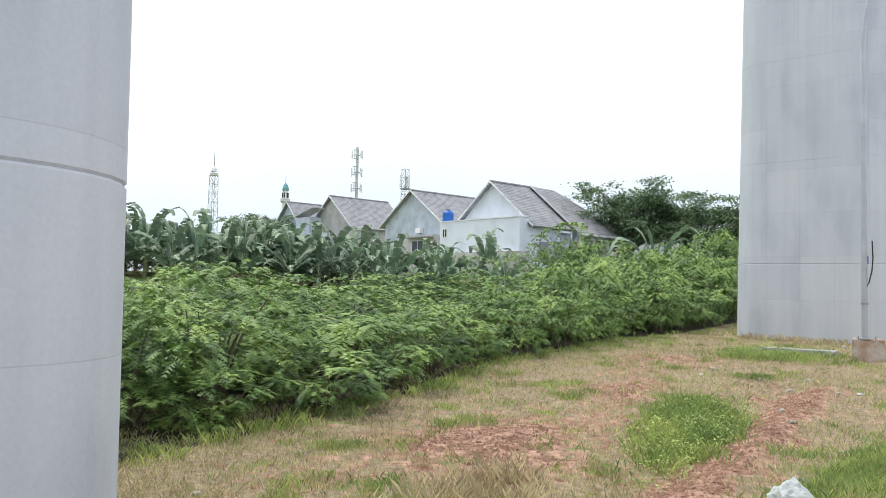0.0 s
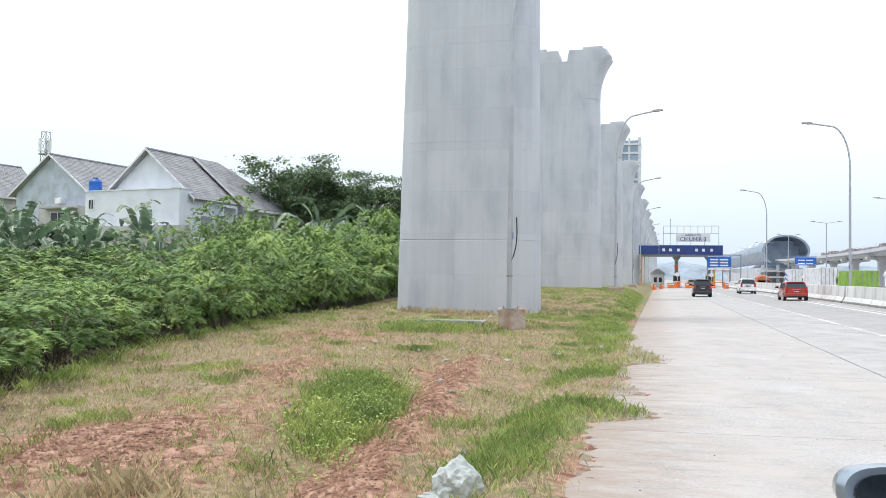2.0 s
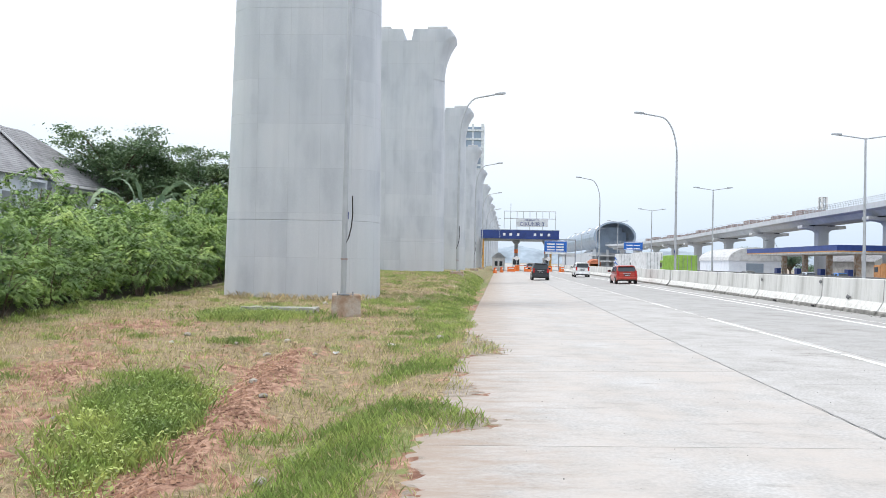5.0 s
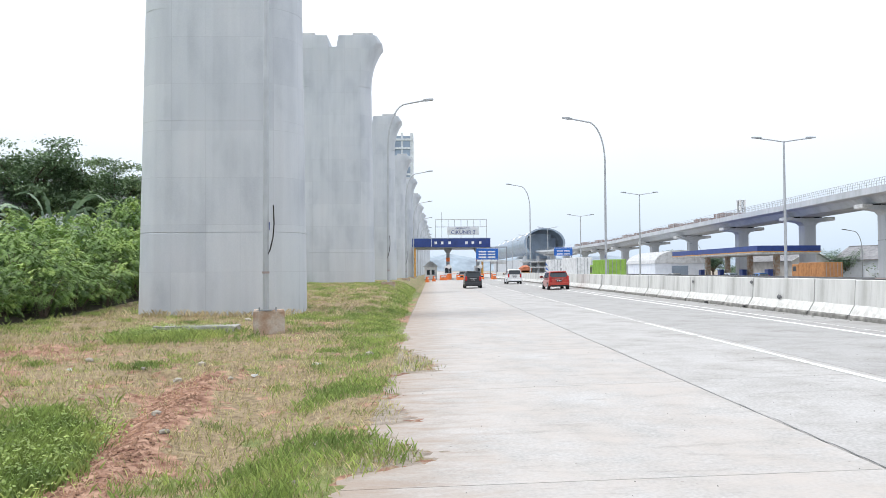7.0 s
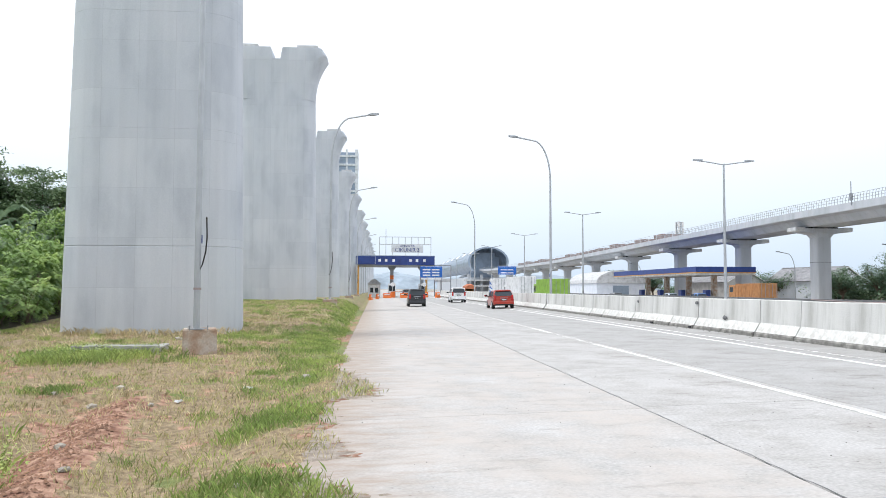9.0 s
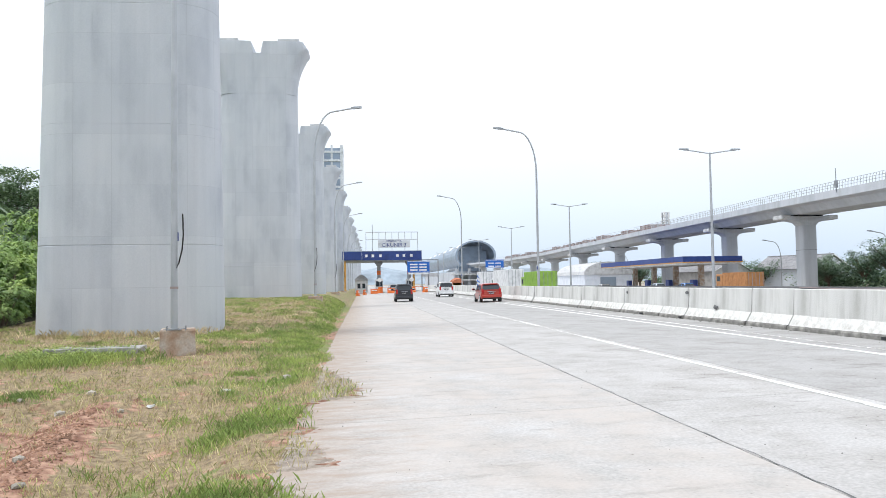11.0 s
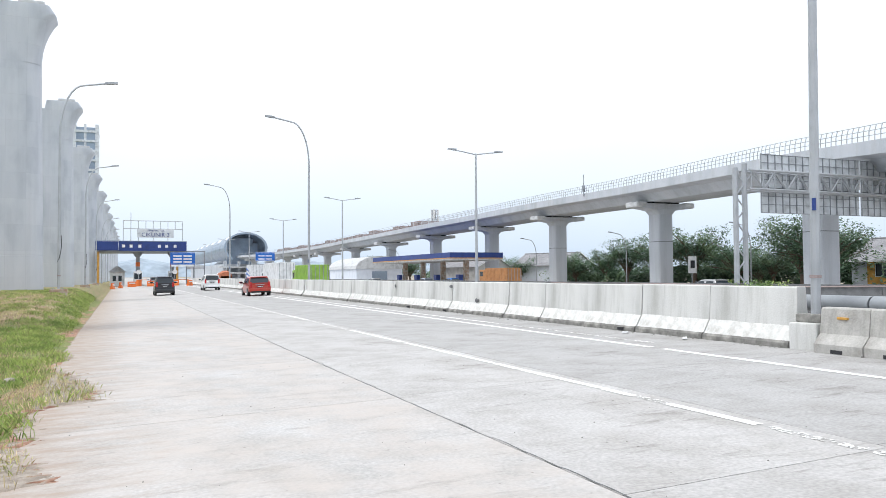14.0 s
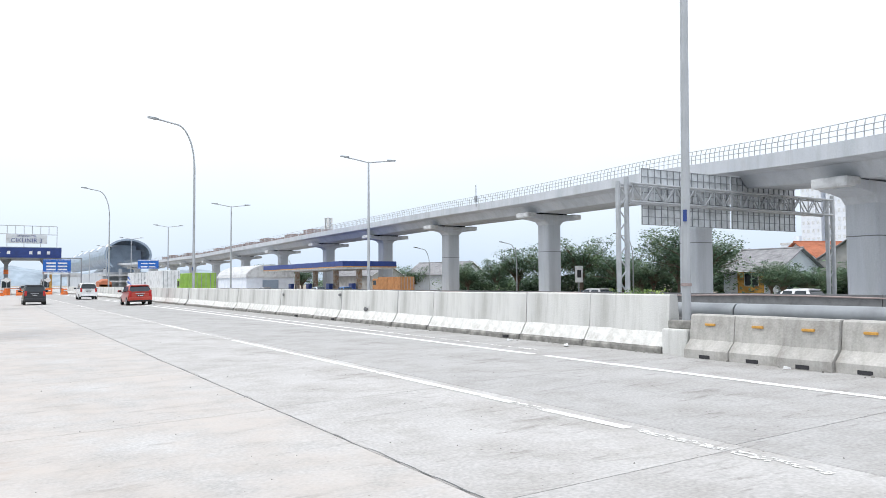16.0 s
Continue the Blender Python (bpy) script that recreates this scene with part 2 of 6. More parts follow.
def shoulder_material():
    m = road_material()
    m.name = "shoulder_concrete"
    n, l = m.node_tree.nodes, m.node_tree.links
    p = n["Principled BSDF"]
    src = p.inputs["Base Color"].links[0].from_socket
    d = n.new("ShaderNodeTexNoise")
    d.inputs["Scale"].default_value, d.inputs["Detail"].default_value, d.inputs["Roughness"].default_value = 0.9, 10, 0.7
    co = n.new("ShaderNodeTexCoord")
    l.new(co.outputs["Object"], d.inputs[0])
    rr = n.new("ShaderNodeValToRGB")
    rr.color_ramp.elements[0].position, rr.color_ramp.elements[0].color = 0.38, (0, 0, 0, 1)
    rr.color_ramp.elements[1].position, rr.color_ramp.elements[1].color = 0.68, (1, 1, 1, 1)
    l.new(d.outputs["Fac"], rr.inputs[0])
    mx = n.new("ShaderNodeMix")
    mx.data_type = "RGBA"
    l.new(rr.outputs[0], mx.inputs[0])
    l.new(src, mx.inputs[6])
    mx.inputs[7].default_value = (0.52, 0.475, 0.44, 1)
    sx, fall, add, dm = (n.new("ShaderNode" + k) for k in ("SeparateXYZ", "MapRange", "Math", "ValToRGB"))
    l.new(co.outputs["Object"], sx.inputs[0])
    l.new(sx.outputs[0], fall.inputs[0])
    fall.inputs[1].default_value, fall.inputs[2].default_value, fall.inputs[3].default_value, fall.inputs[4].default_value = 0.0, 2.0, 0.34, -0.12
    mud = n.new("ShaderNodeTexNoise")
    mud.inputs["Scale"].default_value, mud.inputs["Detail"].default_value, mud.inputs["Roughness"].default_value = 1.6, 9, 0.7
    mq = n.new("ShaderNodeMapping")
    mq.inputs["Scale"].default_value = (0.8, 2.4, 1)
    oi = n.new("ShaderNodeObjectInfo")
    l.new(oi.outputs["Location"], mq.inputs["Location"])
    l.new(co.outputs["Object"], mq.inputs[0])
    l.new(mq.outputs[0], mud.inputs[0])
    l.new(mud.outputs["Fac"], add.inputs[0])
    l.new(fall.outputs[0], add.inputs[1])
    dm.color_ramp.elements[0].position, dm.color_ramp.elements[0].color = 0.52, (0, 0, 0, 1)
    dm.color_ramp.elements[1].position, dm.color_ramp.elements[1].color = 0.86, (0.85, 0.85, 0.85, 1)
    l.new(add.outputs[0], dm.inputs[0])
    mz = n.new("ShaderNodeMix")
    mz.data_type = "RGBA"
    l.new(dm.outputs[0], mz.inputs[0])
    l.new(mx.outputs[2], mz.inputs[6])
    mz.inputs[7].default_value = (0.36, 0.285, 0.23, 1)
    l.new(mz.outputs[2], p.inputs["Base Color"])
    return m


def formwork(m):
    """Faint panel marks that the casting forms left on the concrete."""
    n, l = m.node_tree.nodes, m.node_tree.links
    p = n["Principled BSDF"]
    src = p.inputs["Base Color"].links[0].from_socket
    co = n.new("ShaderNodeTexCoord")
    dot = n.new("ShaderNodeVectorMath")
    dot.operation = "DOT_PRODUCT"
    dot.inputs[1].default_value = (0.92, 0.62, 0)
    l.new(co.outputs["Object"], dot.inputs[0])
    sep = n.new("ShaderNodeSeparateXYZ")
    l.new(co.outputs["Object"], sep.inputs[0])
    comb = n.new("ShaderNodeCombineXYZ")
    l.new(dot.outputs["Value"], comb.inputs[0])
    l.new(sep.outputs[2], comb.inputs[1])
    br = n.new("ShaderNodeTexBrick")
    br.offset = 0.0
    br.inputs["Color1"].default_value, br.inputs["Color2"].default_value, br.inputs["Mortar"].default_value = (1.03, 1.03, 1.02, 1), (0.93, 0.938, 0.945, 1), (0.80, 0.80, 0.80, 1)
    br.inputs["Scale"].default_value, br.inputs["Mortar Size"].default_value, br.inputs["Mortar Smooth"].default_value = 1.0, 0.008, 0.6
    br.inputs["Brick Width"].default_value, br.inputs["Row Height"].default_value = 1.22, 1.83
    l.new(comb.outputs[0], br.inputs[0])
    streak = n.new("ShaderNodeTexNoise")
    streak.inputs["Scale"].default_value, streak.inputs["Detail"].default_value = 1.0, 6
    mp = n.new("ShaderNodeMapping")
    mp.inputs["Scale"].default_value = (3.0, 3.0, 0.12)
    l.new(co.outputs["Object"], mp.inputs[0])
    l.new(mp.outputs[0], streak.inputs[0])
    rr = n.new("ShaderNodeValToRGB")
    rr.color_ramp.elements[0].position, rr.color_ramp.elements[0].color = 0.33, (0.93, 0.932, 0.935, 1)
    rr.color_ramp.elements[1].position, rr.color_ramp.elements[1].color = 0.55, (1, 1, 1, 1)
    l.new(streak.outputs["Fac"], rr.inputs[0])
    for tex in (br.outputs["Color"], rr.outputs[0]):
        mul = n.new("ShaderNodeMix")
        mul.data_type, mul.blend_type = "RGBA", "MULTIPLY"
        mul.inputs[0].default_value = 0.8
        l.new(src, mul.inputs[6])
        l.new(tex, mul.inputs[7])
        src = mul.outputs[2]
    l.new(src, p.inputs["Base Color"])


def rain_streaks(m, scale, depth):
    """Uneven upright rain stains."""
    n, l = m.node_tree.nodes, m.node_tree.links
    p = n["Principled BSDF"]
    src = p.inputs["Base Color"].links[0].from_socket
    co, mp, t, rr, mul = (n.new("ShaderNode" + k) for k in ("TexCoord", "Mapping", "TexNoise", "ValToRGB", "Mix"))
    mp.inputs["Scale"].default_value = (scale, scale, scale * .09)
    t.inputs["Scale"].default_value, t.inputs["Detail"].default_value, t.inputs["Roughness"].default_value = 1.0, 7, 0.65
    rr.color_ramp.elements[0].position, rr.color_ramp.elements[0].color = 0.34, (depth, depth, depth * .98, 1)
    rr.color_ramp.elements[1].position, rr.color_ramp.elements[1].color = 0.52, (1, 1, 1, 1)
    mul.data_type, mul.blend_type = "RGBA", "MULTIPLY"
    mul.inputs[0].default_value = 1.0
    l.new(co.outputs["Object"], mp.inputs[0])
    l.new(mp.outputs[0], t.inputs[0])
    l.new(t.outputs["Fac"], rr.inputs[0])
    l.new(src, mul.inputs[6])
    l.new(rr.outputs[0], mul.inputs[7])
    l.new(mul.outputs[2], p.inputs["Base Color"])


formwork(CONC)
rain_streaks(WALLC, 5.0, 0.80)
rain_streaks(OLDC, 4.0, 0.78)
rain_streaks(VIA, 1.2, 0.90)
ROAD, SHOULDER = road_material(), shoulder_material()
OUTER = road_material("smooth_lane_concrete", (0.40, 0.395, 0.39), (0.375, 0.37, 0.365), (0.425, 0.42, 0.415))


def ground_material():
    """Red-brown soil, straw and green turf in patches of several sizes."""
    m = bpy.data.materials.new("soil_and_turf")
    m.use_nodes = True
    n, l = m.node_tree.nodes, m.node_tree.links
    p = n["Principled BSDF"]
    p.inputs["Roughness"].default_value = 0.95
    co = n.new("ShaderNodeTexCoord")

    def ns(scale, detail, sock=None):
        t = n.new("ShaderNodeTexNoise")
        t.inputs["Scale"].default_value, t.inputs["Detail"].default_value = scale, detail
        l.new(co.outputs["Object"], t.inputs[0])
        return t.outputs["Fac"]

    def ramp(src, a, b, ca=(0, 0, 0), cb=(1, 1, 1)):
        r = n.new("ShaderNodeValToRGB")
        r.color_ramp.elements[0].position, r.color_ramp.elements[0].color = a, (*ca, 1)
        r.color_ramp.elements[1].position, r.color_ramp.elements[1].color = b, (*cb, 1)
        l.new(src, r.inputs[0])
        return r.outputs[0]

    def mix(f, a, b):
        x = n.new("ShaderNodeMix")
        x.data_type = "RGBA"
        l.new(f, x.inputs[0])
        l.new(a, x.inputs[6])
        l.new(b, x.inputs[7])
        return x.outputs[2]

    soil = ramp(ns(5.0, 12), 0.34, 0.66, (0.20, 0.092, 0.06), (0.55, 0.345, 0.245))
    straw = ramp(ns(9.0, 8), 0.3, 0.7, (0.19, 0.14, 0.085), (0.43, 0.335, 0.205))
    green = ramp(ns(7.0, 8), 0.3, 0.7, (0.13, 0.165, 0.05), (0.28, 0.30, 0.11))
    att = n.new("ShaderNodeAttribute")
    att.attribute_name = "cover"
    sep = n.new("ShaderNodeSeparateColor")
    l.new(att.outputs["Color"], sep.inputs[0])

    def masked(k, scale):
        a = n.new("ShaderNodeMath")
        a.operation = "ADD"
        l.new(sep.outputs[k], a.inputs[0])
        l.new(ns(scale, 9), a.inputs[1])
        return ramp(a.outputs[0], 0.94, 1.06)

    c = mix(masked(0, 3.2), straw, soil)
    c = mix(masked(1, 2.6), c, green)
    c = mix(masked(2, 5.0), c, ramp(ns(6.0, 9), 0.3, 0.7, (0.25, 0.205, 0.165), (0.44, 0.385, 0.33)))
    # alpha mask: leaf litter under the thicket, blackened further for the shade there
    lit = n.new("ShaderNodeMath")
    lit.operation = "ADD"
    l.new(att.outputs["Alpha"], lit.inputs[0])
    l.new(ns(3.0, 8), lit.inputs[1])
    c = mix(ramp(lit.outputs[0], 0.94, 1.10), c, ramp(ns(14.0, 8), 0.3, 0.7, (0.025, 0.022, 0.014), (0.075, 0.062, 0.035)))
    l.new(c, p.inputs["Base Color"])
    bp = n.new("ShaderNodeBump")
    bp.inputs["Strength"].default_value, bp.inputs["Distance"].default_value = 1.0, 0.09
    l.new(ns(11.0, 10), bp.inputs["Height"])
    l.new(bp.outputs[0], p.inputs["Normal"])
    return m


GROUND = ground_material()


# ---- mesh helpers ----
def mesh_object(name, bm, mat, parent=None, label="", smooth=False):
    me = bpy.data.meshes.new(name)
    bm.normal_update()
    bm.to_mesh(me)
    bm.free()
    for k in (mat if isinstance(mat, (list, tuple)) else (mat,)):
        me.materials.append(k)
    if smooth:
        me.shade_smooth()
        me.set_sharp_from_angle(angle=radians(28))
    ob = new(name, me)
    if parent:
        ob.parent = parent
    if label:
        tagged(ob, label)
    return ob


def part(name, bm, mat, parent, label="", smooth=False):
    return mesh_object(name, bm, mat, parent, label, smooth)


def thing(name, m, label, category, group="", kind=""):
    ob = new(name)
    ob.empty_display_size = 0.2
    ob.matrix_basis = m
    return tagged(ob, label, category, group, kind)


def B(*boxes, bevel=0.0):
    """One bmesh of boxes (x0, x1, y0, y1, z0, z1)."""
    bm = bmesh.new()
    for x0, x1, y0, y1, z0, z1 in boxes:
        v = [bm.verts.new(c) for c in ((x0, y0, z0), (x1, y0, z0), (x1, y1, z0), (x0, y1, z0), (x0, y0, z1), (x1, y0, z1), (x1, y1, z1), (x0, y1, z1))]
        for f in ((3, 2, 1, 0), (4, 5, 6, 7), (0, 1, 5, 4), (1, 2, 6, 5), (2, 3, 7, 6), (3, 0, 4, 7)):
            bm.faces.new([v[i] for i in f])
    if bevel:
        bmesh.ops.bevel(bm, geom=bm.edges[:], offset=bevel, segments=2, affect="EDGES", profile=0.6)
    return bm


def tube(bm, pts, r, n=8, cap=True):
    """A round bar along points; r one radius or one for each point."""
    pts = [Vector(p) for p in pts]
    rs = r if isinstance(r, (list, tuple)) else [r] * len(pts)
    rings = []
    for i, p in enumerate(pts):
        d = (pts[min(i + 1, len(pts) - 1)] - pts[max(i - 1, 0)]).normalized()
        s = d.cross(Vector((0, 0, 1)) if abs(d.z) < 0.95 else Vector((1, 0, 0))).normalized()
        t = s.cross(d)
        rings.append([bm.verts.new(p + rs[i] * (math.cos(a) * s + math.sin(a) * t)) for a in (2 * math.pi * k / n for k in range(n))])
    for a, b in zip(rings, rings[1:]):
        for k in range(n):
            bm.faces.new((a[k], a[(k + 1) % n], b[(k + 1) % n], b[k]))
    if cap:
        bm.faces.new(rings[0][::-1])
        bm.faces.new(rings[-1])
    return bm


def T(pts, r, n=8):
    return tube(bmesh.new(), pts, r, n)


def loft(sections, close=True, bm=None):
    """Skin through closed outlines of equal length."""
    bm = bm or bmesh.new()
    rings = [[bm.verts.new(c) for c in s] for s in sections]
    n = len(rings[0])
    for a, b in zip(rings, rings[1:]):
        for k in range(n):
            bm.faces.new((a[k], a[(k + 1) % n], b[(k + 1) % n], b[k]))
    if close:
        bm.faces.new(rings[0][::-1])
        bm.faces.new(rings[-1])
    return bm


def prism(outline, y0, y1):
    """An outline in x and z drawn out along y."""
    return loft([[(x, y0, z) for x, z in outline], [(x, y1, z) for x, z in outline]])


def fast_mesh(name, verts, faces, mat, parent=None, smooth=False):
    me = bpy.data.meshes.new(name)
    me.from_pydata(verts, [], faces)
    me.materials.append(mat)
    if smooth:
        me.shade_smooth()
    me.update()
    ob = new(name, me)
    if parent:
        ob.parent = parent
    return ob


def text_bars(parent, x0, x1, z, h, y, mat, n=4):
    """Unreadable lettering as plain bars on a face that looks towards -y."""
    w = (x1 - x0) / n
    part("lettering", B(*[(x0 + i * w + 0.06 * w, x0 + (i + 1) * w - 0.10 * w, y - 0.02, y, z, z + h) for i in range(n)]), mat, parent)


def words(text, size, m, mat, parent, thick=0.02):
    cu = bpy.data.curves.new("lettering", "FONT")
    cu.body, cu.size, cu.extrude, cu.align_x, cu.align_y = text, size, thick, "CENTER", "CENTER"
    tmp = bpy.data.objects.new("lettering", cu)
    scene.collection.objects.link(tmp)
    me = bpy.data.meshes.new_from_object(tmp.evaluated_get(bpy.context.evaluated_depsgraph_get()))
    bpy.data.objects.remove(tmp)
    me.materials.clear()
    me.materials.append(mat)
    ob = new("lettering", me)
    ob.parent, ob.matrix_basis = parent, m
    return ob


def lerp_table(tab, y):
    if y <= tab[0][0]:
        return tab[0][1]
    for (a, u), (b, v) in zip(tab, tab[1:]):
        if y <= b:
            k = (y - a) / (b - a)
            return u + (v - u) * k
    return tab[-1][1]


def smooth01(k):
    k = max(0.0, min(1.0, k))
    return k * k * (3 - 2 * k)


# ---- ground ----
XFALL = 0.03
VERGE = [(-12, -0.62), (-4, -0.56), (0, -0.48), (8, -0.20), (16, 0.06), (24, 0.16), (34, 0.55), (44, 0.88), (60, 0.86), (100, 0.7), (160, 0.5)]
EDGE = [(-12, -0.95), (-3, -0.9), (-1.24, -0.9), (0.1, -1.05), (0.35, -1.0), (1.0, -0.25), (1.3, -0.35), (2.7, -0.95), (2.85, -0.35), (4, -0.7), (7.2, -0.9), (7.5, -0.05), (9.2, -0.25), (13, -1.1), (14.4, -0.7), (16.6, -1.3), (25, -1.25), (46, -1.55), (120, -1.6)]
FOOT = [(-14, -9.2), (-5, -10.1), (2.5, -11.6), (8, -13.2), (20, -14.2), (35, -14.8), (90, -17)]


def road_z(x):
    return XFALL * x


def ground_z(x, y):
    if x > 11.9:
        return -0.30
    lip = road_z(x) + max(-0.16, min(0.012, 0.05 * (lerp_table(EDGE, y) + 0.16 * noise.noise((y * 1.3, 0, 4)) + 0.26 * noise.noise((y * 5, x * 4, 4)) + 0.30 * noise.noise((y * 9, x * 9, 14)) - x)))
    if x > -1.25:
        return lip
    w = smooth01((-0.9 - x) / 2.3)
    z = -0.05 * (1 - w) + lerp_table(VERGE, y) * w
    d = lerp_table(FOOT, y) - x
    if d > 3:
        z += 1.0 * smooth01((d - 3) / 16) + 1.7 * smooth01((d - 16) / 20)
    if x > -1.9:
        k = smooth01((x + 1.9) / 0.65)
        z = z * (1 - k) + lip * k
    near = -13 < x < -1.3 and -10 < y < 40
    if near:
        # the torn-up bank and tyre ruts
        s = x + 3.35 + 0.11 * (y + 3)
        if -6 < y < 9:
            z += 0.16 * math.exp(-((s - 0.25) / 0.5) ** 2) - 0.14 * math.exp(-((s + 0.7) / 0.7) ** 2)
        z += 0.07 * noise.noise((x * 0.5, y * 0.5, 0)) + 0.05 * noise.noise((x * 1.7, y * 1.7, 3)) + 0.025 * noise.noise((x * 5, y * 5, 7))
    return z


def soil_cover(x, y):
    """How bare and how green the verge is."""
    s = x + 3.35 + 0.11 * (y + 3)
    bare = 0.34
    if -7 < y < 9:
        bare += 0.85 * math.exp(-((s + 0.05) / 0.5) ** 2) * smooth01((8.6 - y) / 2)
    bare += 0.46 * math.exp(-((x + 7.0) / 1.5) ** 2 - ((y + 0.6) / 2.6) ** 2)
    bare += 0.30 * math.exp(-((x + 7.9 + .25 * (y - 5)) / 1.0) ** 2 - ((y - 6) / 3.2) ** 2)
    bare += 0.30 * math.exp(-((x + 9.5) / 1.6) ** 2 - ((y - 12) / 2.2) ** 2)
    bare += 0.30 * math.exp(-((x + 5.6) / 0.7) ** 2 - ((y + 4.5) / 2.0) ** 2)
    bare += 0.24 * math.exp(-((x - lerp_table(EDGE, y)) / 0.22) ** 2)
    green = 0.27
    green += 0.24 * math.exp(-((x + 1.75) / 0.75) ** 2) * (0.7 + 0.9 * noise.noise((x * .9, y * .55, 17)))
    green += 0.36 * math.exp(-((x + 1.7) / 0.75) ** 2 - ((y - 0.2) / 2.6) ** 2)
    green += 0.44 * math.exp(-((x + 4.85 + .22 * (y - 1.5) + .3 * noise.noise((y, 0, 1))) / .62) ** 2 - ((y - 2.4) / 2.0) ** 2)
    green += 0.22 * math.exp(-((x + 3.6) / 1.8) ** 2 - ((y - 22) / 4.5) ** 2)
    green += 0.30 * math.exp(-((x + 2.6) / 1.0) ** 2 - ((y - 17.5) / 1.6) ** 2)
    green += 0.16 * math.exp(-((x + 1.8) / 0.5) ** 2) * smooth01((y - 12) / 6)
    green += 0.36 * math.exp(-((x + 7.6) / 1.2) ** 2 - ((y - 15) / 1.6) ** 2)
    green += (0.0 + 0.12 * smooth01((y - 8) / 8)) * smooth01((lerp_table(FOOT, y) + 1.3 - x) / 1.6)
    green += 0.10 * smooth01((y - 28) / 10)
    if -7 < y < 9:
        green -= 0.6 * math.exp(-((s + 0.05) / 0.5) ** 2)
    green += 0.25 * noise.noise((x * 0.35, y * 0.35, 11)) + 0.26 * noise.noise((x * 1.1, y * 1.1, 19))
    bare += 0.17 * noise.noise((x * 1.4, y * 1.4, 23)) + 0.16 * noise.noise((x * .6, y * .45, 29))
    return bare, green


def axis_steps(cuts):
    out = []
    for a, b, n in cuts:
        out += [a + (b - a) * i / n for i in range(n)]
    return out + [cuts[-1][1]]


def build_ground():
    xs = axis_steps([(-900, -120, 6), (-120, -40, 14), (-40, -16, 14), (-16, -1.6, 100), (-1.6, 0.4, 44), (0.4, 12, 4), (12, 120, 6), (120, 1200, 6)])
    ys = axis_steps([(-600, -40, 5), (-40, -12, 8), (-12, 12, 260), (12, 40, 90), (40, 120, 40), (120, 400, 12), (400, 3500, 8)])
    vs = [(x, y, ground_z(x, y)) for y in ys for x in xs]
    n = len(xs)
    fs = [(j * n + i, j * n + i + 1, (j + 1) * n + i + 1, (j + 1) * n + i) for j in range(len(ys) - 1) for i in range(n - 1)]
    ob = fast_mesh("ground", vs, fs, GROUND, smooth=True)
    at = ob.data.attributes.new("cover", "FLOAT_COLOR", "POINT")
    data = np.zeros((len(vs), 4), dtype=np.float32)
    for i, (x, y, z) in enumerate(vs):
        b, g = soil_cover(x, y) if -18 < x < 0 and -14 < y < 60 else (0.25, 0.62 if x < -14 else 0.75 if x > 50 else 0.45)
        # alpha marks the ground behind the shrub foot: litter with painted-in shade
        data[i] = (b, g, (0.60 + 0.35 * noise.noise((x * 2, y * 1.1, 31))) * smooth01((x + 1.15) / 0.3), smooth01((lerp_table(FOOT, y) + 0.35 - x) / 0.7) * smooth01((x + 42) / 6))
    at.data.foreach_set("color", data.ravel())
    tagged(ob, "red-brown soil verge with dry and green grass", "ground", kind="structure")


build_ground()


# ---- road: concrete slabs with open joints ----
def slab_mesh(name, w, l, mat, ragged=False, seed=0):
    """A slab with worn edges, its top at z = 0, sloping with the crossfall."""
    rnd = random.Random(seed)
    n = 34
    g = 0.006
    left = [g + (rnd.uniform(-0.03, 0.05) + 0.05 * noise.noise((i * .3, seed, 0)) - .2 if ragged else rnd.uniform(0, 0.004)) for i in range(n + 1)]
    right = [w - g - rnd.uniform(0, 0.004) for i in range(n + 1)]
    vs, fs = [], []
    for i in range(n + 1):
        y = g + (l - 2 * g) * i / n
        for x, z in ((left[i], -0.14), (left[i], -0.005), (left[i] + 0.005, 0), (right[i] - 0.005, 0), (right[i], -0.005), (right[i], -0.14)):
            vs.append((x, y, z + XFALL * x))
    for i in range(n):
        for k in range(5):
            a = i * 6 + k
            fs.append((a, a + 1, a + 7, a + 6))
    fs.append((0, 1, 2, 3, 4, 5))
    fs.append(tuple(n * 6 + k for k in (5, 4, 3, 2, 1, 0)))
    me = bpy.data.meshes.new(name)
    me.from_pydata(vs, [], [f[::-1] for f in fs])
    me.materials.append(mat)
    me.update()
    return me


def build_road():
    road = mesh_object("road", loft([[(-0.7, y, -0.5), (11.8, y, -0.1), (11.8, y, 0.19), (-0.7, y, -0.185)] for y in (-30, 169.4)]), CONC_DARK)
    tagged(road, "pale concrete toll road with worn slabs", "road", kind="structure")
    cols = [(-0.9, 3.70, SHOULDER, True), (3.70, 6.62, ROAD, False), (6.62, 11.84, OUTER, False)]
    ln = 5.2
    for c, (x0, x1, mat, ragged) in enumerate(cols):
        kinds = [slab_mesh("slab", x1 - x0, ln, mat, ragged, s * 7 + c) for s in range(3)]
        for j in range(-5, 33):
            ob = new("slab", kinds[(j * (c + 2)) % 3])
            ob.parent = road
            ob.matrix_basis = pose(x0, 0.03 + ln * j + 0.12 * c, XFALL * x0)
    far = mesh_object("road_far", loft([[(-1.2, y, -0.2), (11.84, y, 0.15), (11.84, y, XFALL * 11.84), (-1.2, y, XFALL * -1.2)] for y in (169.5, 900)]), ROAD)
    tagged(far, "pale concrete toll road running into the distance", "road", kind="structure")
    opp = mesh_object("road_opposite", B((13.4, 57.0, -200, 900, -0.6, -0.2)), ROAD)
    tagged(opp, "grey concrete carriageway beyond the barrier", "road", kind="structure")


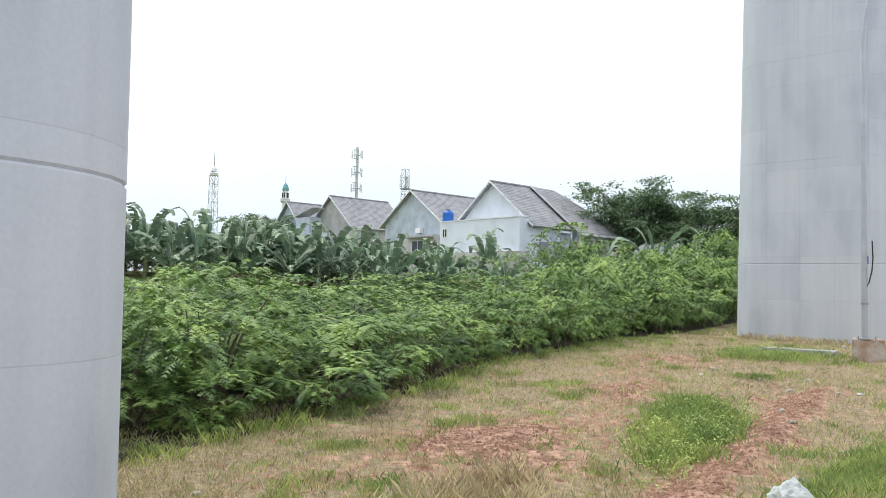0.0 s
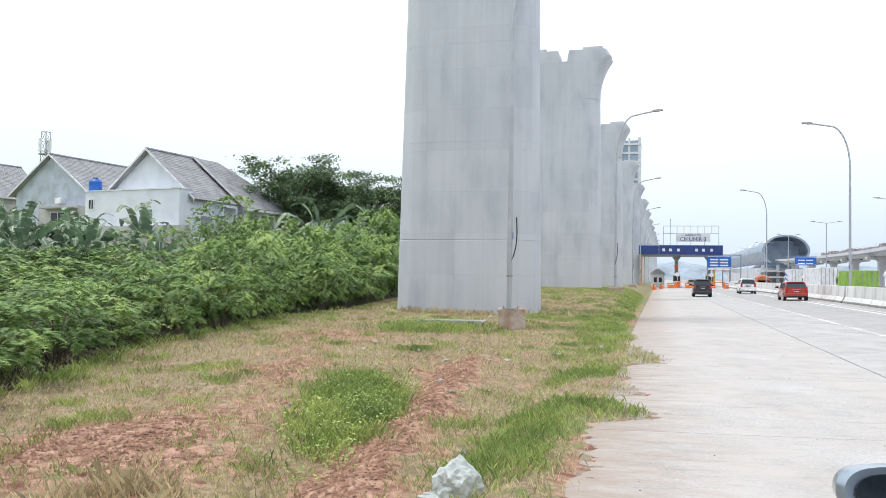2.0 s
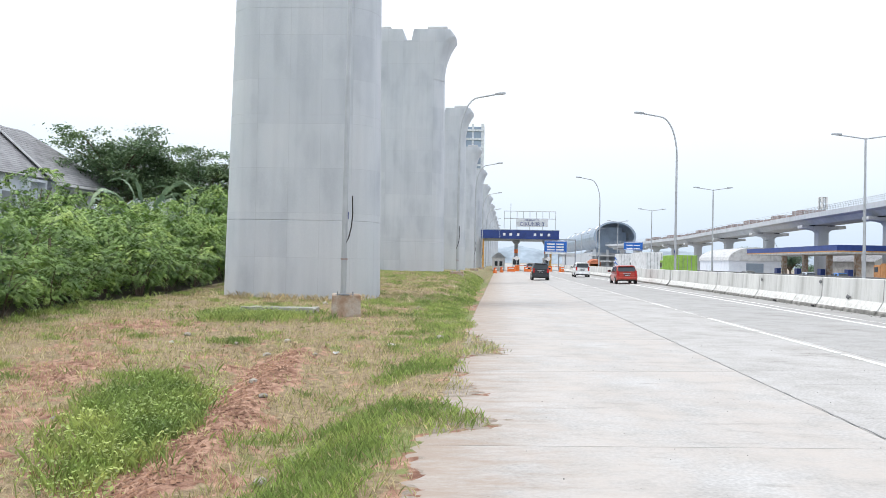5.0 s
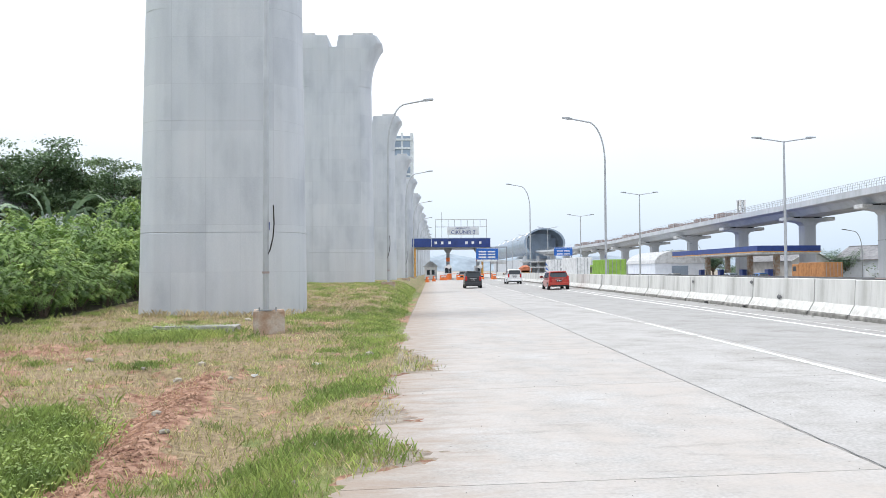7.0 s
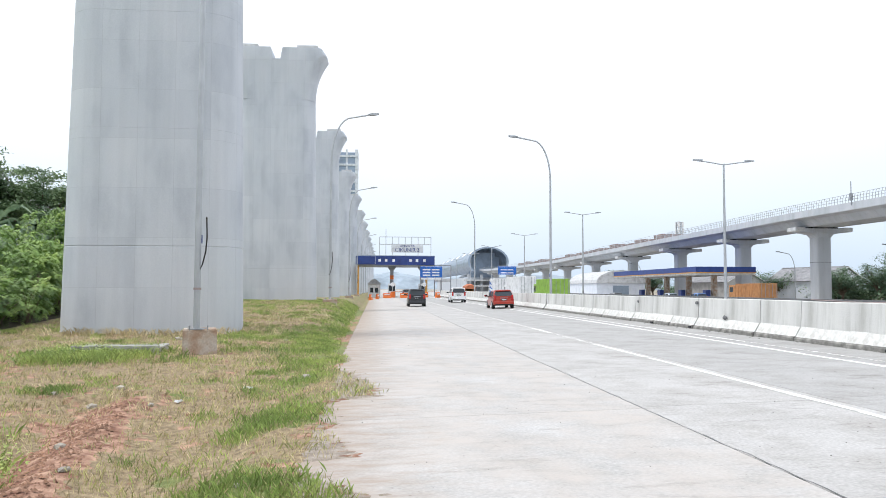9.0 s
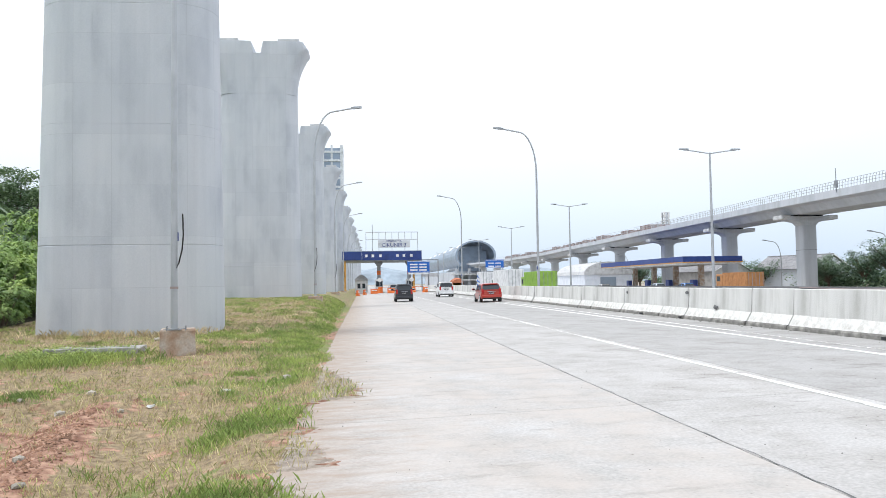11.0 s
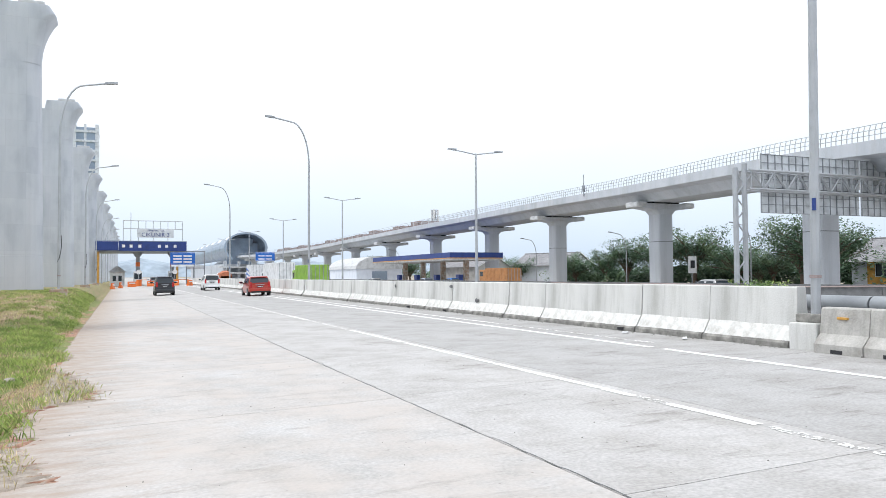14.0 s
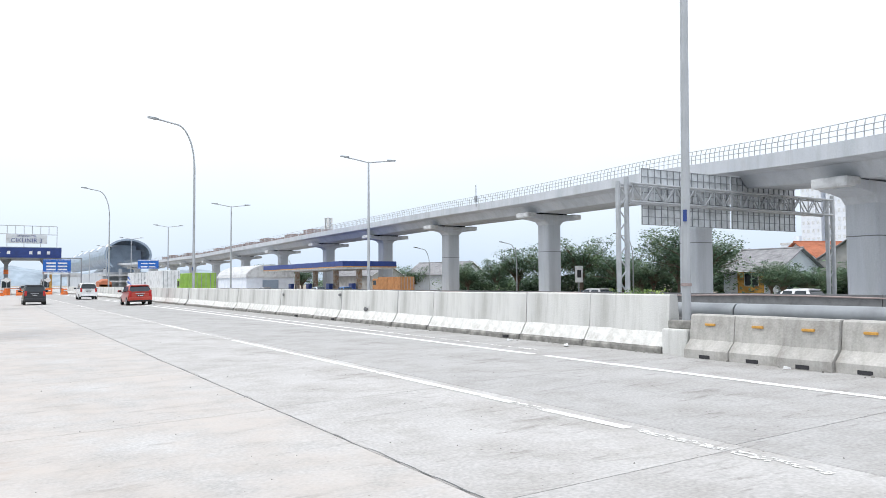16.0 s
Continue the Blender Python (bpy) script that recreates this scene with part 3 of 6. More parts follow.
def marking(name, x, w, stretches, z_add=0.0, worn=0):
    """Painted line; worn ends break into flakes."""
    ob = None
    bm = bmesh.new()
    rnd = random.Random(int(x * 10))
    for a, b, flakes in stretches:
        if not flakes:
            n = max(1, int((b - a) / 0.6))
            for i in range(n):
                y0, y1 = a + (b - a) * i / n, a + (b - a) * (i + 1) / n
                xa, xb = x + rnd.uniform(-.012, .012), x + w + rnd.uniform(-.012, .012)
                q = [bm.verts.new((u, v, XFALL * u + 0.005 + z_add)) for u, v in ((xa, y0), (xb, y0), (xb, y1), (xa, y1))]
                bm.faces.new(q)
        else:
            for _ in range(int((b - a) * 70)):
                u, v, r = rnd.uniform(x, x + w), rnd.uniform(a, b), rnd.uniform(0.008, 0.035)
                q = [bm.verts.new((u + r * rnd.uniform(.4, 1) * math.cos(k), v + 2 * r * rnd.uniform(.4, 1) * math.sin(k), XFALL * u + 0.005 + z_add)) for k in (0.3, 1.5, 2.8, 3.9, 5.2)]
                bm.faces.new(q)
    ob = mesh_object(name, bm, PAINT)
    return tagged(ob, "worn white painted lane line on concrete", "road marking", kind="structure")


build_road()


def joint_crack():
    """The long joint has broken into a wandering, unevenly open crack."""
    rnd = random.Random(31)
    vs, fs = [], []
    y, i = -14.0, 0
    while y < 120:
        x = 3.70 + 0.06 * noise.noise((y * .35, 0, 3)) + 0.035 * noise.noise((y * 2.1, 0, 5)) + rnd.uniform(-.006, .006)
        w = 0.002 + 0.007 * abs(noise.noise((y * .8, 1, 9))) + rnd.uniform(0, .003)
        vs += [(x - w, y, road_z(x) + 0.0045), (x + w, y, road_z(x) + 0.0045)]
        if i:
            a = 2 * i
            fs.append((a - 2, a - 1, a + 1, a))
        i += 1
        y += 0.11 if y < 30 else 0.5
    tagged(fast_mesh("joint_crack", vs, fs, CONC_DARK), "dark irregular crack along the slab joint", "crack", kind="structure")


joint_crack()
marking("lane_line", 6.31, 0.13, [(-9, -6, 0), (-0.9, 1.3, 1), (1.45, 2.9, 0), (2.9, 3.5, 1), (3.55, 7.6, 0), (7.7, 12.3, 0), (12.5, 17, 0), (17.2, 22.5, 1), (22.6, 26, 0), (26, 60, 1), (66, 90, 1), (96, 130, 1)])
marking("edge_line", 9.95, 0.17, [(-12, 7.5, 0), (7.9, 60, 0), (60, 140, 0)])
marking("edge_line_inner", 10.55, 0.10, [(8.5, 16, 1), (16, 60, 0), (60, 120, 0)])


# ---- piers ----
def rounded_section(hx, hy, r, z, n=7):
    pts = []
    for cx, cy, a0 in ((hx - r, hy - r, 0), (-hx + r, hy - r, 90), (-hx + r, -hy + r, 180), (hx - r, -hy + r, 270)):
        for i in range(n + 1):
            a = radians(a0 + 90 * i / n)
            pts.append((cx + r * math.cos(a), cy + r * math.sin(a), z))
    return pts


def shaft_half(z):
    return 3.30 - 0.0155 * z, 1.50 - 0.006 * z


def build_pier(m, label):
    """Round-ended concrete pier cast in lifts, with flared capital and two bearing plinths."""
    p = thing("bridge_pier", m, label, "bridge pier", "row of railway bridge piers")
    joints = [-2.2, 3.35, 7.7, 12.1, 17.0]
    for a, b in zip(joints, joints[1:]):
        sec = []
        ga, gb = (0.026 if abs(z - 3.35) < .1 else 0.011 for z in (a, b))
        for z, inset in ((a, ga), (a + ga, 0.0), (b - gb, 0.0), (b, gb)):
            hx, hy = shaft_half(z)
            sec.append(rounded_section(hx - inset, hy - inset, 1.34 - inset, z))
        bm = loft(sec)
        part("lift", bm, CONC, p, smooth=True)
    for x in (-1.05, 1.12):
        for s in (-1, 1):
            h0, h1 = shaft_half(0)[1], shaft_half(15.5)[1]
            bm = bmesh.new()
            loft([[(x - .025, s * (h0 - .03), -1), (x + .025, s * (h0 - .03), -1), (x + .025, s * (h0 + .006), -1), (x - .025, s * (h0 + .006), -1)],
                  [(x - .025, s * (h1 - .03), 15.5), (x + .025, s * (h1 - .03), 15.5), (x + .025, s * (h1 + .006), 15.5), (x - .025, s * (h1 + .006), 15.5)]], bm=bm)
            part("formwork_seam", bm, CONC, p)
    # capital flares sideways only, its head split by a notch
    hx0, hy0 = shaft_half(17.0)
    sec = []
    for k in range(9):
        u = k / 8
        sec.append(rounded_section(hx0 + 0.80 * u ** 2.4, hy0 + 0.05 * u * u, 1.24 - 0.45 * u, 17.0 + 3.25 * u))
    part("capital", loft(sec), CONC, p, smooth=True)
    for s in (-1, 1):
        sec = []
        for z, reach, r, gap in ((20.25, 0.80, 0.79, 0.30), (20.50, 0.95, 0.60, 0.34), (20.62, 0.97, 0.55, 0.36), (21.12, 0.62, 0.40, 0.46), (21.20, 0.56, 0.38, 0.48)):
            ring = [(s * gap, -hy0 - .05, z), (s * gap, hy0 + .05, z)]
            outer = [(x, y, z) for x, y, _ in rounded_section(hx0 + reach, hy0 + 0.05, r, z) if x > 0]
            outer.sort(key=lambda q: -math.atan2(q[1], q[0] - 1.0))
            sec.append(ring + [(s * x, y, z) for x, y, z in outer])
        if s < 0:
            sec = [r[::-1] for r in sec]
        part("head_block", loft(sec), CONC, p, smooth=True)
        part("bearing_plinth", B((s * 2.4 - 0.84, s * 2.4 + 0.84, -0.9, 0.9, 21.2, 21.58), bevel=0.03), PAD, p)
    return p


pier = build_pier(pose(-8.58, 24.5, 0.0), "tall pale-grey concrete pier with faint formwork seams")
for i in range(-1, 13):
    if i == 0:
        continue
    x, y = -8.58 + 0.36 * i, 24.5 + 32.7 * i
    q = copy_thing(pier, pose(x, y if i > 0 else -8.76, 0.0 if i > 0 else -0.5))
    tagged(q, "pale-grey concrete railway pier with a flared head" if i > 0 else "stained pale-grey concrete pier close to the camera")


# ---- barrier along the median ----
def build_barrier_panel():
    t = thing("barrier_panel", pose(11.84, 0, XFALL * 11.84), "pale weathered concrete barrier panel on a stained kerb", "road barrier", "median barrier panels")
    L = 2.335
    part("wall", loft([[(0.20, y, 0.40), (0.52, y, 0.40), (0.46, y, 1.14), (0.44, y, 1.16), (0.26, y, 1.16), (0.24, y, 1.14)] for y in (0.008, L - 0.008)]), WALLC, t)
    sec = []
    rnd = random.Random(4)
    for i in range(9):
        y = 0.01 + (L - 0.02) * i / 8
        w = rnd.uniform(-0.012, 0.012)
        sec.append([(0.03 + w, y, 0.13), (0.60, y, 0.13), (0.52, y, 0.42), (0.195, y, 0.42 + w), (0.09 + w, y, 0.24)])
    part("footing", loft(sec), LIMEW, t)
    sec = []
    for i in range(13):
        y = 0.004 + (L - 0.008) * i / 12
        w = rnd.uniform(-0.03, 0.02)
        sec.append([(-0.03 + w, y, -0.1), (0.62, y, -0.1), (0.62, y, 0.135), (0.01 + w, y, 0.135), (-0.02 + w, y, 0.09)])
    part("kerb", loft(sec), KERB, t)
    return t


panel = build_barrier_panel()
panel.matrix_basis = pose(11.84, 6.10, XFALL * 11.84)
for i in range(1, 56):
    y = 6.10 + 2.345 * i
    copy_thing(panel, pose(11.84 + 0.012 * math.sin(i * 2.3), y + (0.25 if y > 47.5 else 0), XFALL * 11.84 + 0.008 * math.sin(i * 1.7), 0, 0, 0.25 * math.sin(i)))

for y, s in ((11.2, 1.0), (22.6, 0.8), (26.6, 1.3)):
    hole = thing("drain_slot", pose(11.80, y, XFALL * 11.84 + 0.02), "small dark drainage slot in the kerb", "drain")
    part("opening", B((-0.045, 0.0, 0, 0.22 * s, 0.0, 0.07)), DARK, hole)
    part("lip", B((-0.05, 0.0, -0.02, 0.24 * s, 0.07, 0.085)), KERB, hole)
for y, z, w in ((22.4, 0.98, 0.35), (19.9, 0.50, 0.5), (29.0, 0.92, 0.25)):
    sc = thing("spalled_patch", pose(12.02, y, XFALL * 11.84 + z), "dark broken patch in the barrier concrete", "damage")
    rnd = random.Random(int(y))
    bm = bmesh.new()
    c = bm.verts.new((0.004 if z > 0.6 else -0.05, w / 2, 0))
    ring = [bm.verts.new(((0.012 if z > 0.6 else -0.02), w / 2 + w / 2 * math.cos(a) * rnd.uniform(.6, 1), 0.09 * math.sin(a) * rnd.uniform(.5, 1.2))) for a in (k * math.pi / 6 for k in range(12))]
    for k in range(12):
        bm.faces.new((c, ring[(k + 1) % 12], ring[k]))
    part("broken_face", bm, CONC_DARK, sc)


def build_jersey():
    t = thing("jersey_block", pose(11.9, 0, 0), "weathered precast concrete jersey block with amber reflector", "road barrier", "short jersey blocks")
    o = [(0.0, 0.0), (0.0, 0.16), (0.17, 0.34), (0.22, 0.78), (0.25, 0.81), (0.41, 0.81), (0.44, 0.78), (0.49, 0.34), (0.66, 0.16), (0.66, 0.0)]
    sec = []
    for y, k in ((0.0, 0.03), (0.03, 0.0), (0.5, 0.0), (0.95, 0.0), (0.98, 0.03)):
        sec.append([(0.33 + (x - 0.33) * (1 - k), y, z * (1 - 0.4 * k)) for x, z in o])
    part("body", loft(sec), OLDC, t)
    part("reflector", B((0.17, 0.205, 0.40, 0.62, 0.60, 0.645), bevel=0.01), YELLOW, t, "amber plastic reflector strip")
    part("drain_slot", B((-0.006, 0.05, 0.38, 0.62, 0.01, 0.075)), DARK, t)
    return t


jersey = build_jersey()
jersey.matrix_basis = pose(11.66, 4.42, XFALL * 11.7)
for i in range(1, 17):
    copy_thing(jersey, pose(11.66 + 0.05 * math.sin(i * 2.1), 4.42 - 0.99 * i, XFALL * 11.7, 0, 0, 1.5 * math.sin(i * 1.7)))
damage = thing("broken_block_end", pose(11.70, 3.38, XFALL * 11.7), "dark broken corner between two jersey blocks", "damage")
rnd = random.Random(3)
bm = bmesh.new()
for k in range(14):
    z = 0.05 + 0.05 * k
    r = rnd.uniform(0.03, 0.07)
    bmesh.ops.create_icosphere(bm, subdivisions=1, radius=r, matrix=Matrix.Translation((0.05 + 0.16 * min(1, z / 0.5), rnd.uniform(-.03, .05), z)))
part("rubble_face", bm, KERB, damage)

base = thing("lamp_plinth", pose(11.80, 5.45, XFALL * 11.8), "chipped concrete plinth at the barrier end", "plinth")
part("block", B((0.0, 0.75, 0.0, 0.62, -0.1, 0.50), bevel=0.03), WALLC, base)
part("upper_block", B((0.15, 0.75, 0.04, 0.60, 0.50, 0.66), bevel=0.03), KERB, base)


# steel rail and dark hedge wall behind the blocks
def build_guard_rail():
    t = thing("median_pipe_rail", pose(13.1, 0, 0), "grey steel rail along the median", "guard rail")
    for i in range(9):
        y = -22 + 3.9 * i
        part("rail_length", T([(0, y, 1.17), (0, y + 3.86, 1.17)], 0.17, 14), STEELD, t, smooth=True)
        part("rail_post", B((-0.06, 0.06, y + 1.9, y + 2.02, -0.4, 1.05)), STEELD, t)
    return t


build_guard_rail()
hedge_wall = thing("far_median_wall", pose(30, 0, 0), "dark stained low concrete wall with a rusty handrail", "wall")
for i in range(50):
    y = -30 + 6 * i
    part("wall_length", B((0, 0.3, y, y + 5.97, -0.35, 1.22)), CONC_DARK, hedge_wall)
part("handrail", T([(-0.05, -30 + 3 * k, 1.12 + 0.05 * math.sin(k * 1.3)) for k in range(26)], 0.035, 6), BROWN, hedge_wall, "rusty brown cable along the wall")


# ---- lamps, gantry, viaduct ----
def build_lamp(m, label, side=-1, group="single-arm street lamps", h=12.7):
    t = thing("street_lamp", m, label, "street lamp", group)
    pts = [(0, 0, -.5), (0, 0, 3), (0, 0, 6.5), (0, 0, h - 3.4)]
    for k in range(1, 9):
        a = radians(90 * k / 8)
        pts.append((side * (1.15 - 1.15 * math.cos(a)) * 1.1, 0, h - 3.4 + 2.9 * math.sin(a)))
    pts.append((side * 2.45, 0, h - 0.28))
    part("mast", T(pts, [0.09, 0.085, 0.078, 0.068] + [0.055] * 9, 10), STEEL, t, smooth=True)
    bm = loft([[(side * 2.35, -.05, h - .33), (side * 2.35, .05, h - .33), (side * 2.35, .05, h - .23), (side * 2.35, -.05, h - .23)],
               [(side * 2.6, -.13, h - .32), (side * 2.6, .13, h - .32), (side * 2.6, .09, h - .17), (side * 2.6, -.09, h - .17)],
               [(side * 3.05, -.11, h - .26), (side * 3.05, .11, h - .26), (side * 3.05, .07, h - .15), (side * 3.05, -.07, h - .15)]])
    part("lamp_head", bm, STEELD, t, "flat grey lamp head")
    part("base_plate", B((-0.22, 0.22, -0.22, 0.22, 0, 0.03)), STEELD, t)
    part("band", T([(0, 0, 1.08), (0, 0, 1.14)], 0.105, 10), BROWN, t)
    part("label_plate", B((-0.098, -0.055, -0.085, -0.02, 2.35, 2.58)), BLUED, t, "small blue label on the mast")
    return t


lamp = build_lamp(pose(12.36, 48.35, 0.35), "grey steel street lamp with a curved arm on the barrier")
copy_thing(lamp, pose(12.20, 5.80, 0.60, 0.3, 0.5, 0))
copy_thing(lamp, pose(-5.02, 15.75, 0.70, 0, 0, 180))
for y in (90.5,):
    copy_thing(lamp, pose(12.36, y, 0.35))
for k, y in enumerate((44.2, 80, 116, 152, 188, 224)):
    v = lerp_table(VERGE, y) - 0.1
    copy_thing(lamp, pose(-3.08, y, v, 0, 0, 180))


def build_double_lamp(m):
    t = thing("double_street_lamp", m, "grey steel street lamp with two straight arms", "street lamp", "double-arm street lamps")
    part("mast", T([(0, 0, -.7), (0, 0, 6), (0, 0, 11.5)], [0.13, 0.10, 0.07], 10), STEEL, t, smooth=True)
    for s in (-1, 1):
        part("arm", T([(0, 0, 11.42), (s * 1.3, 0, 11.62), (s * 2.2, 0, 11.72)], 0.05), STEEL, t)
        part("lamp_head", loft([[(s * u, -w, 11.66 + .05 * u / 2), (s * u, w, 11.66 + .05 * u / 2), (s * u, w * .7, 11.82), (s * u, -w * .7, 11.82)] for u, w in ((1.75, .06), (2.0, .13), (2.5, .12))]), STEELD, t)
    return t


dl = build_double_lamp(pose(27.34, 52.5, 0.33))
for y in (94, 134.1, 174, 214, 254):
    copy_thing(dl, pose(27.34, y, 0.33))
for x, y, h in ((66.5, 62, -0.8), (67, 86, -0.6), (66, 110, -0.4), (66, 180, 0)):
    copy_thing(lamp, pose(x, y, h - 4.2))


def build_gantry():
    t = thing("sign_gantry", pose(36.0, 32.5, 0.33), "galvanised truss gantry carrying sign boards seen from behind", "sign gantry")
    W = 23.6
    for x0 in (0.0, W - 0.75):
        leg = T([(x0, 0, -.7), (x0, 0, 8.1)], 0.17, 10)
        tube(leg, [(x0 + 0.75, 0, -.7), (x0 + 0.75, 0, 8.4)], 0.17, 10)
        legp = part("leg", leg, STEEL, t)
        for k in range(9):
            z = 0.7 + 0.8 * k
            a, b = (x0, x0 + 0.75) if k % 2 else (x0 + 0.75, x0)
            part("lacing", T([(a, 0, z), (b, 0, z + 0.8)], 0.05, 6), STEEL, legp)
    for y in (-0.45, 0.45):
        for z in (6.75, 7.95):
            part("chord", T([(0.7, y, z), (W - 0.7, y, z)], 0.085, 8), STEEL, t)
    n = 22
    for i in range(n):
        x = 0.9 + (W - 1.8) * i / n
        w = (W - 1.8) / n
        part("brace", T([(x, -0.45, 6.75 if i % 2 else 7.95), (x + w, -0.45, 7.95 if i % 2 else 6.75)], 0.05, 6), STEEL, t)
        part("brace", T([(x, 0.45, 7.95 if i % 2 else 6.75), (x + w, 0.45, 6.75 if i % 2 else 7.95)], 0.05, 6), STEEL, t)
        part("tie", T([(x, -0.45, 6.75), (x, -0.45, 7.95)], 0.045, 6), STEEL, t)
        part("cross_tie", T([(x, -0.45, 7.95), (x, 0.45, 7.95)], 0.04, 6), STEEL, t)
    for x0, x1 in ((2.75, 11.8), (12.0, 19.6)):
        for z0, z1 in ((7.0, 9.25), (5.35, 7.0)):
            b = part("sign_board", B((x0, x1, 0.62, 0.68, z0, z1)), PANELB, t, "ribbed back of an aluminium sign board")
            for k in range(int((x1 - x0) / 0.62) + 1):
                part("rib", B((x0 + 0.62 * k, x0 + 0.62 * k + 0.035, 0.55, 0.62, z0, z1)), STEELD, b)
            for k in range(int((z1 - z0) / 0.55) + 1):
                part("stringer", B((x0, x1, 0.56, 0.62, z0 + 0.55 * k, z0 + 0.55 * k + 0.035)), STEELD, b)
    return t


build_gantry()

LINE = [(30, -30, 7.6), (36, -12, 8.3), (42, 5, 9.1), (48.5, 23, 10.1), (55.5, 43, 11.6), (61.8, 71.9, 12.5), (64.2, 100, 12.9), (65, 125, 12.8), (65, 153, 12.6), (64.5, 182, 12.2), (63.8, 212, 11.8), (63, 242, 11.3), (62.5, 272, 11.3), (62, 302, 11.3), (61.5, 340, 11.5), (61, 380, 12.0), (60.5, 405, 12.4), (60, 440, 12.8)]


def spline(pts, step):
    out = []
    for i in range(1, len(pts) - 2):
        p0, p1, p2, p3 = (Vector(p) for p in pts[i - 1:i + 3])
        n = max(2, int((p2 - p1).length / step))
        for k in range(n):
            t = k / n
            out.append(0.5 * (2 * p1 + (p2 - p0) * t + (2 * p0 - 5 * p1 + 4 * p2 - p3) * t * t + (3 * p1 - p0 - 3 * p2 + p3) * t ** 3))
    return out + [Vector(pts[-2])]


def build_viaduct():
    t = thing("rail_viaduct", pose(0, 0, 0), "pale concrete railway viaduct on single columns with a metal railing", "viaduct")
    path = spline(LINE, 2.0)
    # z of LINE is the top of the parapet; the box girder hangs below
    prof = [(-4.7, 0.0), (-4.45, 0.0), (-4.45, -0.75), (4.45, -0.75), (4.45, 0.0), (4.7, 0.0), (4.75, -0.95), (3.2, -1.1), (2.4, -2.0), (-2.4, -2.0), (-3.2, -1.1), (-4.75, -0.95)]
    sec, sides = [], []
    for i, p in enumerate(path):
        d = (path[min(i + 1, len(path) - 1)] - path[max(i - 1, 0)])
        d.z = 0
        d.normalize()
        s = Vector((d.y, -d.x, 0))
        sides.append((p, s, d))
        sec.append([p + s * a + Vector((0, 0, b)) for a, b in prof])
    n = 13
    for i in range(0, len(sec) - 1, n):
        part("girder", loft(sec[i:i + n + 1]), VIA, t)
    for a in (-4.58, 4.58):
        bm = bmesh.new()
        for h in (0.35, 0.68, 1.02):
            tube(bm, [p + s * (a - 0.10 * h) + Vector((0, 0, h)) for p, s, d in sides], 0.028, 5)
        part("handrail", bm, STEEL, t, "thin grey metal railing")
    me = None
    for i, (p, s, d) in enumerate(sides):
        for k in range(3):
            q = p.lerp(sides[min(i + 1, len(sides) - 1)][0], k / 3)
            if q.y > 150 or q.y < 2:
                continue
            if me is None:
                o = part("railing_post", T([(0, 0, 0), (-0.02, 0, 0.6), (-0.14, 0, 1.08)], 0.035, 5), STEEL, t)
                me = o.data
            else:
                o = new("railing_post", me)
                o.parent = t
            o.matrix_basis = Matrix.Translation(q + s * -4.58) @ Matrix.Rotation(math.atan2(-d.x, d.y), 4, "Z") @ Matrix.Rotation(math.pi, 4, "Z")
    for (x, y, z) in LINE[2:16]:
        dx = Vector((1, 0, 0))
        c = part("column", loft([rounded_section(1.08, 1.08, 0.28, h, 3) for h in (-0.5, z - 3.25)]), VIA, t)
        part("column_band", loft([rounded_section(1.10, 1.10, 0.28, h, 3) for h in (z * 0.45, z * 0.45 + 0.06)]), CONC_DARK, c)
        c.matrix_basis = pose(x, y, 0)
        cap = part("hammerhead", loft([rounded_section(a, b, 0.3, h, 3) for a, b, h in ((1.1, 1.1, -3.5), (1.5, 1.15, -3.05), (2.4, 1.2, -2.85), (3.7, 1.2, -2.72), (3.9, 1.2, -2.2))]), VIA, t)
        cap.matrix_basis = pose(x, y, z)
        for s in (-1, 1):
            g = part("bearing", B((s * 1.9 - .3, s * 1.9 + .3, -.9, .9, -2.2, -2.0)), DARK, t)
            g.matrix_basis = pose(x, y, z)
            b = part("bearing_end", B((s * 3.6 - 0.75, s * 3.6 + 0.75, -1.22, 1.22, -2.68, -2.02), bevel=0.2), PAD, t, "pale rounded end of the crosshead")
            b.matrix_basis = pose(x, y, z)
    return t


build_viaduct()
mast = thing("viaduct_mast", pose(51.2, 41.5, 11.4), "thin grey mast on the viaduct edge", "mast")
part("pole", T([(0, 0, 0), (0, 0, 3.0)], 0.06), STEELD, mast)
part("box", B((-0.15, 0.15, -0.15, 0.15, 0.6, 1.5)), STEELD, mast)
mast.matrix_basis = pose(58.3, 83.5, 12.3)

# brown rail wagons standing on the deck
rnd = random.Random(8)
for i in range(26):
    y = 150 + 6.2 * i
    x = np.interp(y, [p[1] for p in LINE], [p[0] for p in LINE])
    wgn = thing("flat_wagon", pose(x - 1.5, y, float(np.interp(y, [p[1] for p in LINE], [p[2] for p in LINE])) - 0.75), "brown steel works wagon standing on the viaduct", "rail wagon", "works train")
    h = rnd.uniform(1.5, 2.2)
    part("tub", B((-1.2, 1.2, 0, 5.2, 0.3, h), bevel=0.05), BROWN, wgn)
    for k in range(4):
        part("rib", B((-1.27, -1.2, 0.3 + 1.45 * k, 0.5 + 1.45 * k, 0.3, h + 0.05)), PAD if (i + k) % 3 == 0 else BROWN, wgn)
    part("sole_bar", B((-1.1, 1.1, -0.3, 5.6, 0.05, 0.3)), STEELD, wgn)


